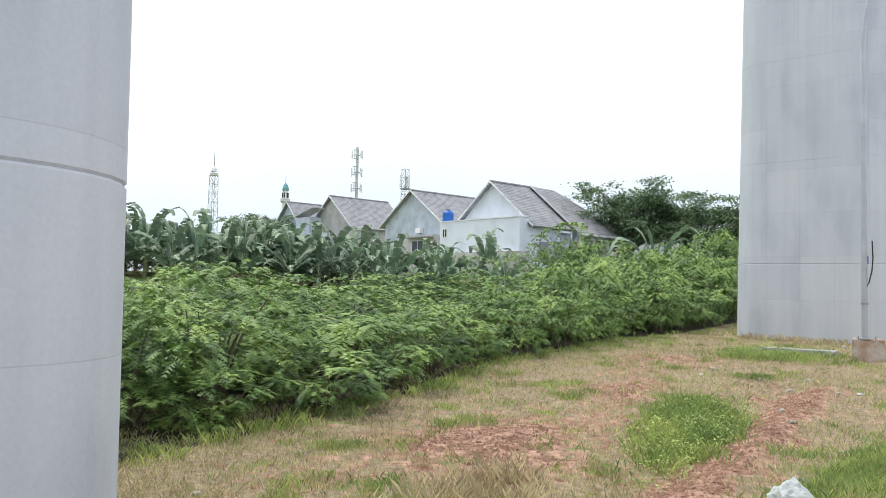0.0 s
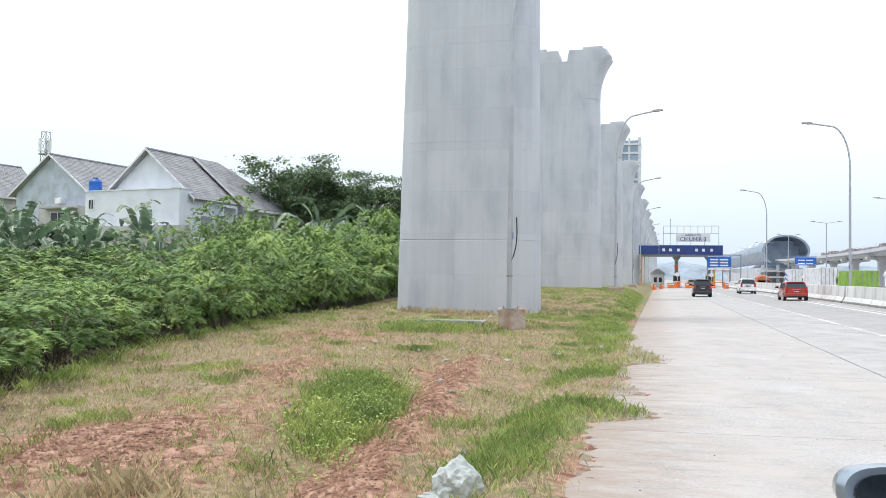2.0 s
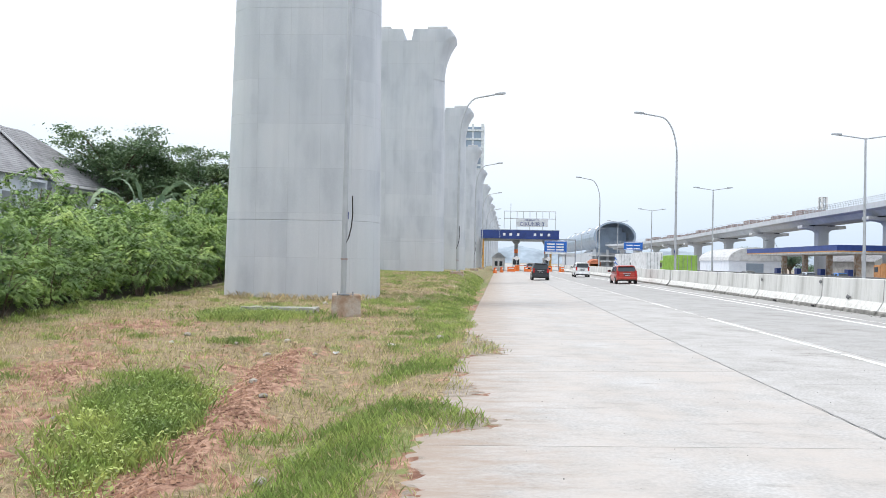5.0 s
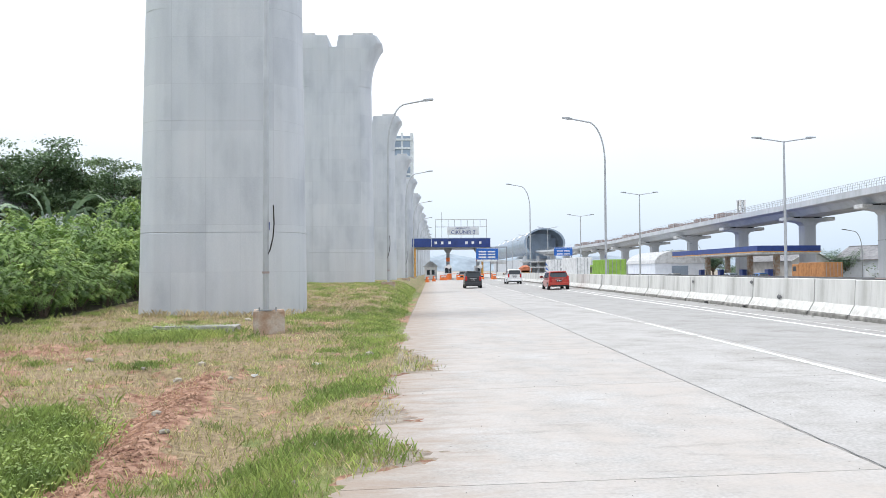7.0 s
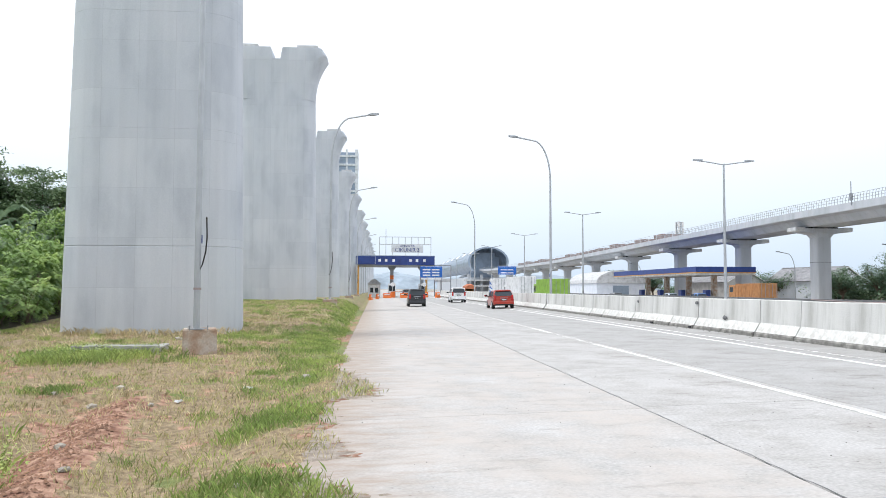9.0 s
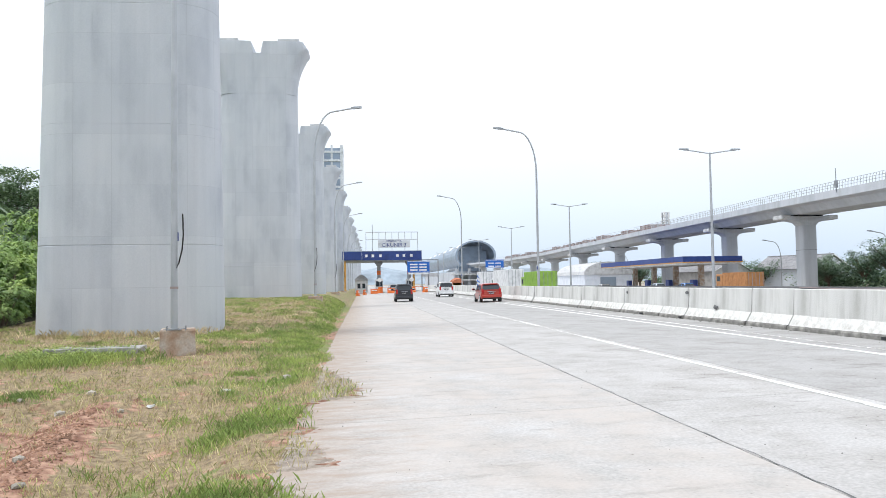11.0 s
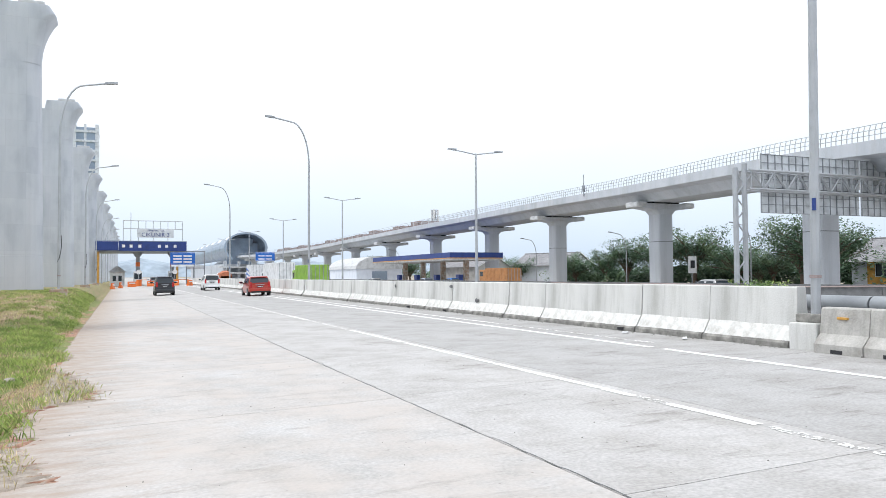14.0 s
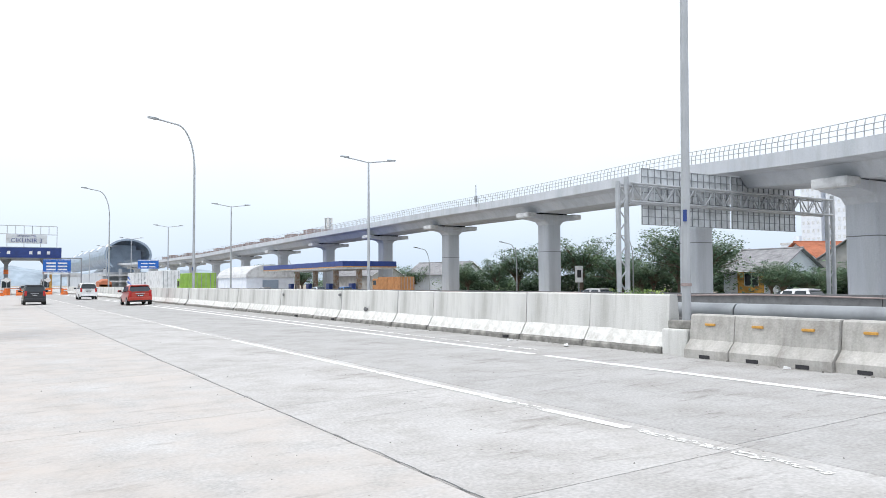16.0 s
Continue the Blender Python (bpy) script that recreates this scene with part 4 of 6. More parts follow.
def build_station():
    t = thing("arched_station", pose(60, 400, 0), "blue-grey metal-clad arched railway station hall", "railway station")
    def arch(r, n=22, cz=16.4, a0=-50, a1=230):
        return [(r * math.cos(radians(a0 + (a1 - a0) * k / n)), cz + 0.73 * r * math.sin(radians(a0 + (a1 - a0) * k / n))) for k in range(n + 1)]
    outer, inner = arch(10.6), arch(10.0)
    for j in range(12):
        y0, y1 = 17.0 * j, 17.0 * j + 16.6
        part("roof_bay", prism(outer + inner[::-1], y0, y1), TUBE, t, smooth=False)
        if j % 2 == 0:
            part("skylight", prism([(-7.3, 22.0), (-8.6, 20.6), (-8.9, 20.7), (-7.6, 22.2)], y0 + 1, y1 - 1), WHITEP, t, "pale translucent strip in the cladding")
    rim_o, rim_i = arch(11.0), arch(9.9)
    part("portal_rim", prism(rim_o + rim_i[::-1], -1.2, 0.0), TUBE, t)
    part("concourse", B((-11, 11, 4, 200, 0.3, 8.0)), VIA, t)
    # sheet added behind the portal; its tone stands in for the hall's dim interior
    part("dim_hall_sheet", B((-8.4, 8.4, 15, 16, 8.0, 19.5), (-6.0, 6.0, 15, 16, 19.5, 22.0)), TUBE, t, "blue-grey sheet standing in for the dim hall interior")
    for x in (-10.5, -3.5, 3.5, 10.5):
        part("column", B((x - .7, x + .7, -0.6, 0.8, 0.3, 9.5)), VIA, t)
    for z in (3.0, 6.0):
        part("gallery", B((-13.5, 12, -3, 4, z, z + 0.8)), PAD, t)
    return t


build_station()


def build_toll_gate():
    t = thing("toll_gate", pose(0, 150, 0.15), "blue-fascia toll plaza canopy on orange-banded columns", "toll gate")
    can = part("canopy", B((-4.0, 11.6, -2.0, 12.0, 6.3, 6.6)), STEELD, t)
    part("fascia", B((-0.2, 11.7, -2.2, -2.0, 6.45, 8.2)), BLUED, can, "deep blue canopy fascia")
    part("fascia_wing", B((-4.1, -0.25, -2.5, -2.0, 6.5, 8.15)), BLUED, can)
    part("fascia_trim", B((-4.1, 11.75, -2.25, -2.0, 8.2, 8.32)), TUBE, can)
    for x in (0.4, 1.7, 3.2, 6.6, 7.9, 9.4):
        part("lane_symbol", B((x, x + 0.5, -2.23, -2.2, 7.05, 7.6)), WHITEP, can)
    for x in (3.2, 9.4):
        c = part("column", B((x - .35, x + .35, 2, 2.8, 0, 6.3)), STEELD, t)
        part("capital", loft([[(x - a, 2.4 - a, z), (x + a, 2.4 - a, z), (x + a, 2.4 + a, z), (x - a, 2.4 + a, z)] for a, z in ((.4, 5.4), (.8, 6.0), (.8, 6.3))]), STEELD, c)
        for z in (3.6,):
            part("orange_band", B((x - .38, x + .38, 1.96, 2.84, z, z + .8)), ORANGE, c)
    for x in (-3.6, 10.1):
        part("edge_column", B((x - .2, x + .2, -1.6, -1.2, 0, 6.4)), YELLOW, t, "amber painted edge column")
    s = part("name_board", B((3.0, 9.4, -1.95, -1.8, 8.95, 10.55)), PANELB, t, "grey name board with dark lettering")
    words("CIKUNIR 3", 1.05, Matrix.Translation((6.2, -1.96, 9.45)) @ Matrix.Rotation(radians(90), 4, "X"), BLUED, s)
    words("GERBANG TOL", 0.45, Matrix.Translation((6.2, -1.96, 10.25)) @ Matrix.Rotation(radians(90), 4, "X"), BLUED, s)
    bm = bmesh.new()
    for z in (10.6, 12.1):
        tube(bm, [(.6, -1.4, z), (11.0, -1.4, z)], 0.07, 6)
    for k in range(9):
        tube(bm, [(.6 + 1.3 * k, -1.4, 8.3 if k % 2 == 0 else 10.6), (.6 + 1.3 * k, -1.4, 12.1)], 0.06, 6)
    part("sign_frame", bm, STEEL, t, "open steel frame above the canopy")
    part("antenna", T([(1.9, -1.5, 8.3), (1.9, -1.5, 13.6)], 0.06, 6), STEELD, t)
    for x in (3.2, 9.4):
        b = part("booth", B((x - .75, x + .75, -0.5, 1.8, 0.2, 2.7), bevel=0.06), WHITEP, t)
        part("booth_window", B((x - .65, x + .65, -0.53, -0.49, 1.2, 2.3)), GLASS, b)
        part("island", B((x - .9, x + .9, -7, 9, 0, 0.2)), OLDC, t)
        for k in range(3):
            part("crash_drum", T([(x, -8 - 1.3 * k, 0), (x, -8 - 1.3 * k, 1.1)], 0.42, 12), ORANGE, t)
        part("barrier_arm", B((x, x + 2.8, -1.0, -0.92, 1.0, 1.1)), ORANGE, t)
        d = part("round_sign", T([(x, -6.0, 2.5), (x, -5.95, 2.5)], 0.42, 18), WHITEP, t)
        part("sign_pole", T([(x, -5.97, 0.2), (x, -5.97, 2.3)], 0.05), STEEL, d)
    return t


build_toll_gate()
strip = thing("notice_strip", pose(10.9, 146, 3.35), "narrow white notice strip below a blue sign", "road sign")
part("board", B((-2.0, 2.0, 0, .05, .3, .62)), WHITEP, strip)
part("post", T([(1.9, .14, -3.0), (1.9, .14, .7)], .06), STEELD, strip)
lodge = thing("gate_lodge", pose(-0.4, 154, 0.1), "small white toll office with a pale roof", "hut")
part("wall", B((-1.3, 1.3, 0, 3, 0, 2.6)), WHITEP, lodge)
part("roof", loft([[(-1.6, -.4, 2.6), (1.6, -.4, 2.6), (1.6, 3.4, 2.6), (-1.6, 3.4, 2.6)], [(-.3, 1.2, 3.7), (.3, 1.2, 3.7), (.3, 1.8, 3.7), (-.3, 1.8, 3.7)]]), PAD, lodge)
part("window", B((-.8, -.2, -.03, 0, .9, 1.9), (.2, .8, -.03, 0, .9, 1.9)), GLASS, lodge)


def road_sign(m, w, h, z, label, rows):
    t = thing("road_sign", m, label, "road sign")
    part("board", B((-w / 2, w / 2, 0, 0.08, z, z + h), bevel=0.02), BLUE, t)
    part("border", B((-w / 2 + .06, w / 2 - .06, -0.012, -0.002, z + h - .14, z + h - .08), (-w / 2 + .06, w / 2 - .06, -0.012, -0.002, z + .08, z + .14)), WHITEP, t)
    for i in range(rows):
        text_bars(t, -w / 2 + .4, w / 2 - .4, z + h * (0.16 + 0.72 * i / rows), h * 0.12, -0.005, WHITEP, 2)
    for s in (-1, 1):
        part("post", T([(s * (w / 2 - .15), 0.14, 0), (s * (w / 2 - .15), 0.14, z + h)], 0.09), STEELD, t)
    return t


road_sign(pose(10.9, 146, 0.3), 4.4, 2.3, 3.7, "blue motorway sign with white lettering on two posts", 3)
road_sign(pose(23.4, 130, -0.2), 3.3, 1.5, 4.6, "small blue motorway sign with white lettering", 2)
cab = thing("ramp_canopy", pose(11.8, 149, 0.3), "grey steel frame beside the toll lane", "frame")
part("frame", B((-0.1, 0.1, 0, 0.2, 0, 6.2), (3.2, 3.4, 0, 0.2, 0, 6.2), (-0.1, 3.4, 0, 0.2, 6.2, 6.4)), STEELD, cab)
part("mesh_panel", B((0.1, 3.2, 0.05, 0.1, 2.9, 3.6)), PAD, cab)


def water_barrier(m, label):
    t = thing("water_barrier", m, label, "traffic barrier", "orange plastic barriers")
    part("body", loft([[(-.7, -.22 * k, z), (.7, -.22 * k, z), (.7, .22 * k, z), (-.7, .22 * k, z)] for z, k in ((0, 1), (.25, 1), (.4, .6), (.9, .5))]), ORANGE, t)
    part("stripe", B((-.5, .5, -.18, -.1, .55, .72)), WHITEP, t)
    return t


wb = water_barrier(pose(5.0, 133, 0.15), "orange and white plastic traffic barrier on the road")
for x, y, a in ((8.6, 132, -10), (10.4, 124, 60), (2.0, 136, 0), (0.2, 126, 80), (-0.9, 118, 80)):
    copy_thing(wb, pose(x, y, road_z(x) + 0.01, 0, 0, a))


# ---- opposite side: canopy, sheds, trees ----
fuel = thing("fuel_canopy", pose(57, 115, 0.1), "long blue-edged fuel station canopy on tan columns", "canopy")
part("deck", B((-5, 5, 0, 43, 4.2, 4.6)), PAD, fuel)
part("fascia", B((-5.1, 5.1, -0.1, 43.1, 4.6, 5.5)), BLUED, fuel)
part("fascia_stripe", B((-5.13, 5.13, -0.13, 43.13, 4.45, 4.6)), YELLOW, fuel)
for k in range(4):
    c = part("column", B((-.4, .4, 4 + 10.5 * k, 4.8 + 10.5 * k, -.3, 4.2)), RUSTBOX, fuel)
    part("pump", B((-1.6, -0.8, 4 + 10.5 * k, 5.4 + 10.5 * k, -0.3, 1.7), bevel=.05), BLUED, fuel)
shed = thing("round_roof_shed", pose(60, 178, -0.25), "white shed with a rounded metal roof", "shed")
part("wall", B((-6, 6, 0, 26, 0, 3.6)), WHITE, shed)
part("roof", prism([(-6.3, 3.6)] + [(6.3 * math.cos(a), 3.6 + 3.2 * math.sin(a)) for a in (math.pi - math.pi * k / 12 for k in range(1, 12))] + [(6.3, 3.6)], -0.4, 26.4), PAD, shed)
part("door", B((-2, 2, -.05, 0, 0, 3.0)), TUBE, shed)
tele = thing("telecom_mast", pose(122, 292.8, 0), "pale lattice telecom mast in the distance", "mast")


def lattice(t, h, w0, w1, mat, r=0.09, n=9):
    bm = bmesh.new()
    c = lambda k, z: (w0 + (w1 - w0) * z / h) / 2
    cor = ((-1, -1), (1, -1), (1, 1), (-1, 1))
    for a, b in cor:
        tube(bm, [(a * c(0, 0), b * c(0, 0), 0), (a * c(0, h), b * c(0, h), h)], r, 5)
    for k in range(n):
        z0, z1 = h * k / n, h * (k + 1) / n
        for i in range(4):
            (a, b), (e, f) = cor[i], cor[(i + 1) % 4]
            tube(bm, [(a * c(0, z0), b * c(0, z0), z0), (e * c(0, z1), f * c(0, z1), z1)], r * .6, 4)
            tube(bm, [(a * c(0, z1), b * c(0, z1), z1), (e * c(0, z1), f * c(0, z1), z1)], r * .6, 4)
    part("lattice", bm, mat, t)


lattice(tele, 29, 2.6, 1.6, STEEL, 0.16)
for k, z in enumerate((27, 24.5)):
    for a in range(3):
        x, y = 1.5 * math.cos(a * 2.1), 1.5 * math.sin(a * 2.1)
        part("antenna", B((x - .3, x + .3, y - .3, y + .3, z, z + 2.2)), WHITEP, tele)


# ---- vegetation ----
def frond_cloud(rnd, hubs, per, length, width, pairs, droop):
    """Feathery compound leaves sprouting from hub points (place, outward way)."""
    vs, fs = [], []
    for hub, out in hubs:
        for _ in range(per):
            d = (out + Vector((rnd.uniform(-1, 1), rnd.uniform(-1, 1), rnd.uniform(-0.55, 0.75))) * 0.95).normalized()
            L = length * rnd.uniform(0.6, 1.15)
            side = d.cross(Vector((0, 0, 1)))
            side = side.normalized() if side.length > 0.05 else Vector((1, 0, 0))
            up = side.cross(d)
            p0 = hub + Vector((rnd.gauss(0, .06), rnd.gauss(0, .06), rnd.gauss(0, .06)))
            for k in range(pairs):
                t = (k + 0.7) / pairs
                c = p0 + d * (L * t) + Vector((0, 0, -droop * L * t * t))
                w = width * L * (0.55 + 0.45 * math.sin(math.pi * min(1, t * 0.95)))
                dd = (d + Vector((0, 0, -2 * droop * t))).normalized()
                b = 0.40 * L / pairs
                for s in (-1, 1):
                    tip = c + side * (s * w) + dd * (w * 0.55) + Vector((0, 0, -0.28 * w)) + up * rnd.uniform(-.1, .1) * w
                    m = (c + tip) / 2
                    i = len(vs)
                    vs += [c + dd * b * 1.2, tip, c - dd * b * 1.2]
                    fs.append((i, i + 1, i + 2))
    return vs, fs


def leaf_islands(rnd, hubs, per, size, spread, flat=.55):
    """Loose small leaves round hub points."""
    vs, fs = [], []
    for hub, out in hubs:
        for _ in range(per):
            c = hub + Vector((rnd.gauss(0, spread), rnd.gauss(0, spread), rnd.gauss(0, spread * flat)))
            a = Vector((rnd.uniform(-1, 1), rnd.uniform(-1, 1), rnd.uniform(-.5, .4))).normalized()
            s = a.cross(Vector((rnd.uniform(-.4, .4), rnd.uniform(-.4, .4), 1))).normalized()
            L = size * rnd.uniform(.6, 1.3)
            i = len(vs)
            vs += [c, c + a * L * .5 + s * L * .3, c + a * L, c + a * L * .5 - s * L * .3]
            fs.append((i, i + 1, i + 2, i + 3))
    return vs, fs


def branchy(rnd, base, height, spread, n, r):
    """Stems fanning out from the ground; gives the mesh and the tip points."""
    bm, tips = bmesh.new(), []
    for i in range(n):
        a = 2 * math.pi * i / n + rnd.uniform(-.3, .3)
        k = rnd.uniform(.3, 1)
        end = Vector((math.cos(a) * spread * k, math.sin(a) * spread * k, height * rnd.uniform(.6, .95)))
        mid = end * 0.5 + Vector((rnd.uniform(-.1, .1), rnd.uniform(-.1, .1), .12 * height))
        tube(bm, [Vector((0, 0, -0.2)), mid, end], [r, r * .65, r * .25], 5)
        tips += [mid, end]
    return bm, tips


def build_shrub(seed, per=3, length=.36):
    """Leafy wild tamarind shrub, about 3 m high and wide."""
    rnd = random.Random(seed)
    t = thing("shrub", pose(0, 0, -50), "dense bright-green feathery-leaved wild shrub", "shrub", "thicket of shrubs along the verge")
    bm, tips = branchy(rnd, None, 2.4, 1.2, 7, 0.035)
    part("stem", bm, BARK, t)
    hubs = []
    lumps = []
    for k in range(17):
        a = k * 2.4 + rnd.uniform(-.4, .4)
        e = math.asin(min(1, max(-.8, -.8 + 1.8 * (k + .5) / 17 + rnd.uniform(-.08, .08))))
        r = rnd.uniform(.8, 1.15) * (1.08 if e > .1 else .62)
        lumps.append((Vector((r * math.cos(e) * math.cos(a), r * math.cos(e) * math.sin(a), 1.30 + 1.15 * r * math.sin(e))), rnd.uniform(.28, .46)))
    for c, r in lumps:
        out = (c - Vector((0, 0, 1.0))).normalized()
        for _ in range(14):
            d = (Vector((rnd.gauss(0, .8), rnd.gauss(0, .8), rnd.gauss(.5, .5))) + .5 * out).normalized()
            q = c + Vector((d.x * r * 1.15, d.y * r * 1.15, d.z * r * .75)) * rnd.uniform(.75, 1.0)
            if q.z > 0.05:
                hubs.append((q, d))
    vs, fs = frond_cloud(rnd, hubs, per, length, 0.30, 6 if per > 2 else 5, 0.75)
    fast_mesh("crown", vs, fs, LEAF, t)
    return t


FRONT_SHRUBS = [build_shrub(s, 5, .27) for s in (11, 12, 13, 14)]
SHRUBS = [build_shrub(s) for s in (1, 2, 3, 4, 5, 6)]
BACK_SHRUBS = [build_shrub(s, 2) for s in (7, 8, 9)]
rnd = random.Random(21)
used = set()


def plant(kinds, i, m):
    """The first of each kind is moved, the next ones are copies."""
    k = kinds[i % len(kinds)]
    if k.name not in used:
        used.add(k.name)
        k.matrix_basis = m
        return k
    q = copy_thing(k, m)
    q.scale = m.to_scale()
    return q


def scaled(x, y, z, rz, sx, sz):
    return Matrix.LocRotScale((x, y, z), Euler((0, 0, radians(rz))), (sx, sx, sz))


count = 0
for row, d in enumerate((0.75, 2.4, 4.4, 6.6, 9.2, 12.4, 16.0)):
    y = -11.0 + 0.7 * row
    while y < 50 - row:
        left_low = 0.43 + 0.30 * smooth01((14 - y) / 8) + 0.76 * smooth01((y - 27) / 12) if row > 1 else 0.9
        x = lerp_table(FOOT, y) - d + rnd.uniform(-.5, .5)
        s = rnd.uniform(.75, 1.25) * (0.9 if row == 0 else 1.0) * (1 + 0.06 * row)
        tall = (0.86 + 0.34 * smooth01((y - 2) / 26)) * (0.86 if row == 0 else 1.0) * rnd.uniform(.8, 1.15)
        plant(FRONT_SHRUBS if row < 2 and y < 22 else SHRUBS if row < 4 else BACK_SHRUBS, count, scaled(x, y, ground_z(x, y) - 0.15, rnd.uniform(0, 360), s * 1.08, s * tall * left_low * (0.93 if row > 2 else 1.0)))
        count += 1
        y += rnd.uniform(1.7, 2.4) * (1.28 if row == 0 else 1 + 0.10 * row)


def banana_leaf(rnd, L, W, lift, torn=0.25):
    """A long arched blade slit into strips that hang from the midrib."""
    vs, fs, rib = [], [], []
    n = 16

    def axis(t):
        return Vector((L * t * (1 - 0.18 * t * t), 0, lift * L * t - (0.35 + 0.75 * lift) * L * t * t * 0.8))

    for i in range(n):
        a, b = axis(i / n), axis((i + 1) / n)
        rib.append(a)
        t = (i + .5) / n
        if t < .1:
            continue
        w = W * (math.sin(math.pi * (0.05 + 0.93 * t)) ** 0.6)
        for s in (-1, 1):
            if rnd.random() < torn * .12:
                continue
            k = 1 - torn * .3 * rnd.random()
            fall = rnd.uniform(-.15, .25) - torn * rnd.random() * .8
            gap = .5 * torn * rnd.random() * L / n
            q = len(vs)
            vs += [a, b, b + Vector((.12 * w - gap, s * w * k, w * fall)), a + Vector((.12 * w + gap, s * w * k, w * fall))]
            fs.append((q, q + 1, q + 2, q + 3))
    rib.append(axis(1))
    return vs, fs, rib


def leaf_mesh(name, seed, L, W, lift, torn, mat):
    vs, fs, rib = banana_leaf(random.Random(seed), L, W, lift, torn)
    q, up = len(fs), Vector((0, 0, .008))
    for a, b in zip(rib, rib[1:]):
        i = len(vs)
        vs += [a + Vector((0, -.022, 0)) + up, b + Vector((0, -.018, 0)) + up, b + Vector((0, .018, 0)) + up, a + Vector((0, .022, 0)) + up]
        fs.append((i, i + 1, i + 2, i + 3))
    ob = fast_mesh(name, vs, fs, mat)
    me = ob.data
    me.materials.append(MIDRIB)
    for p in me.polygons[q:]:
        p.material_index = 1
    bpy.data.objects.remove(ob)
    return me


LEAF_MESHES = [leaf_mesh("leaf", 40 + k, 2.2 + 0.22 * k, 0.27 + 0.012 * k, 0.40 + 0.42 * k, (.7, .5, .55, .35, .25)[k], BANANA) for k in range(5)]
DRY = leaf_mesh("dry_leaf", 50, 1.7, 0.22, -0.6, .9, BANANAD)


def build_banana(seed):
    rnd = random.Random(seed)
    t = thing("banana_plant", pose(0, 0, -50), "green banana plant with broad ragged leaves", "banana plant", "banana grove")
    part("stalk", T([(0, 0, -.2), (.03, 0, .6), (.05, .05, 1.35)], [0.16, 0.13, 0.09], 9), STALK, t, smooth=True)
    for i in range(11):
        o = new("leaf", LEAF_MESHES[(0, 1, 0, 1, 2, 2, 3, 1, 3, 4, 4)[i]])
        o.parent = t
        o.matrix_basis = pose(.05, .05, 0.75 + 0.06 * i, rnd.uniform(-22, 22), rnd.uniform(-14, 12), i * 137 + rnd.uniform(-20, 20))
    spear = new("leaf", LEAF_MESHES[4])
    spear.parent = t
    spear.matrix_basis = pose(.05, .05, 1.3, 0, -28, rnd.uniform(0, 360))
    for i in range(2):
        o = new("dry_leaf", DRY)
        o.parent = t
        o.matrix_basis = pose(.05, .05, 1.1, 0, 0, rnd.uniform(0, 360))
    return t


BANANAS = [build_banana(s) for s in (61, 62, 63)]
rnd = random.Random(5)
spots = []
for k in range(84):
    u = k / 84
    out = rnd.uniform(0, 9)
    spots.append((-47 + 17 * u - .75 * out + rnd.uniform(-.8, .8), 7 + 21 * u + .55 * out + rnd.uniform(-.8, .8), rnd.uniform(.8, 1.2) * (0.93 - .12 * smooth01((u - .7) / .2))))
for k in range(9):
    spots.append((-34 + 1.2 * k + rnd.uniform(-.6, .6), 24.5 + 1.5 * k + rnd.uniform(-1.5, 1.5), rnd.uniform(.6, .8)))
spots += [(-24.5, 43, 1.5), (-25.4, 44, 1.4), (-21.5, 43, 1.25), (-19.8, 44, 1.25), (-18.2, 44, 1.2), (-22.8, 45, 1.35), (-36, 38, 1.15), (-37.5, 39, 1.2)]
for i, (x, y, s) in enumerate(spots):
    plant(BANANAS, i, scaled(x, y, ground_z(x, y) - 0.1, rnd.uniform(0, 360), s, s))


def build_tree(name, seed, h, spread, flat, label, leaf=LEAFD, per=26, size=0.34, tiers=7, trunk_r=0.32):
    """Tapered trunk, forked limbs and a crown of many small leaves in clumps."""
    rnd = random.Random(seed)
    t = thing(name, pose(0, 0, -50), label, "tree")
    bm, hubs = bmesh.new(), []
    tube(bm, [(0, 0, -.3), (.1, .05, h * .22), (0, .1, h * .45)], [trunk_r, trunk_r * .8, trunk_r * .6], 9)
    for i in range(tiers * 3):
        a = i * 2.4 + rnd.uniform(-.3, .3)
        z0 = h * rnd.uniform(.28, .45)
        k = rnd.uniform(.45, 1)
        z1 = h * (rnd.uniform(.5, .98) - flat * .12 * k)
        e = Vector((math.cos(a) * spread * k, math.sin(a) * spread * k, z1))
        m = Vector((e.x * .5, e.y * .5, z0 + (z1 - z0) * .7))
        tube(bm, [Vector((0, .05, z0)), m, e], [trunk_r * .4, trunk_r * .22, trunk_r * .07], 6)
        for q in (m, (m + e) / 2, e):
            for _ in range(4):
                hubs.append((q + Vector((rnd.gauss(0, spread * .14), rnd.gauss(0, spread * .14), rnd.gauss(h * .02, h * (.016 if flat else .06)))), None))
    part("trunk", bm, BARK, t)
    vs, fs = leaf_islands(rnd, hubs, per, size, spread * (.075 if flat else .085), .28 if flat else .55)
    fast_mesh("crown", vs, fs, leaf, t)
    return t


rain = [build_tree("rain_tree", 71, 9.2, 6.5, 1, "broad flat-crowned dark-green tree behind the houses", leaf=RAINLEAF, per=95, size=.27, tiers=9)]
for i, (x, y, s, rz) in enumerate(((-35.5, 60, 1.0, 10), (-29.0, 63, 0.95, 130), (-23, 66, 0.92, 250), (-17, 70, 0.9, 40), (-96, 62, 0.8, 30), (-110, 70, 0.95, 180))):
    plant(rain, i, scaled(x, y, ground_z(x, y) - 0.1, rz, s * 1.05, s * 1.3))
ROUND = [build_tree("roadside_tree", 81, 7.6, 3.8, 0, "dense round dark-green tree beyond the motorway", per=31, size=.27),
         build_tree("roadside_tree", 82, 6.6, 4.4, 0, "low spreading green tree beyond the motorway", per=31, size=.28)]
rnd = random.Random(9)
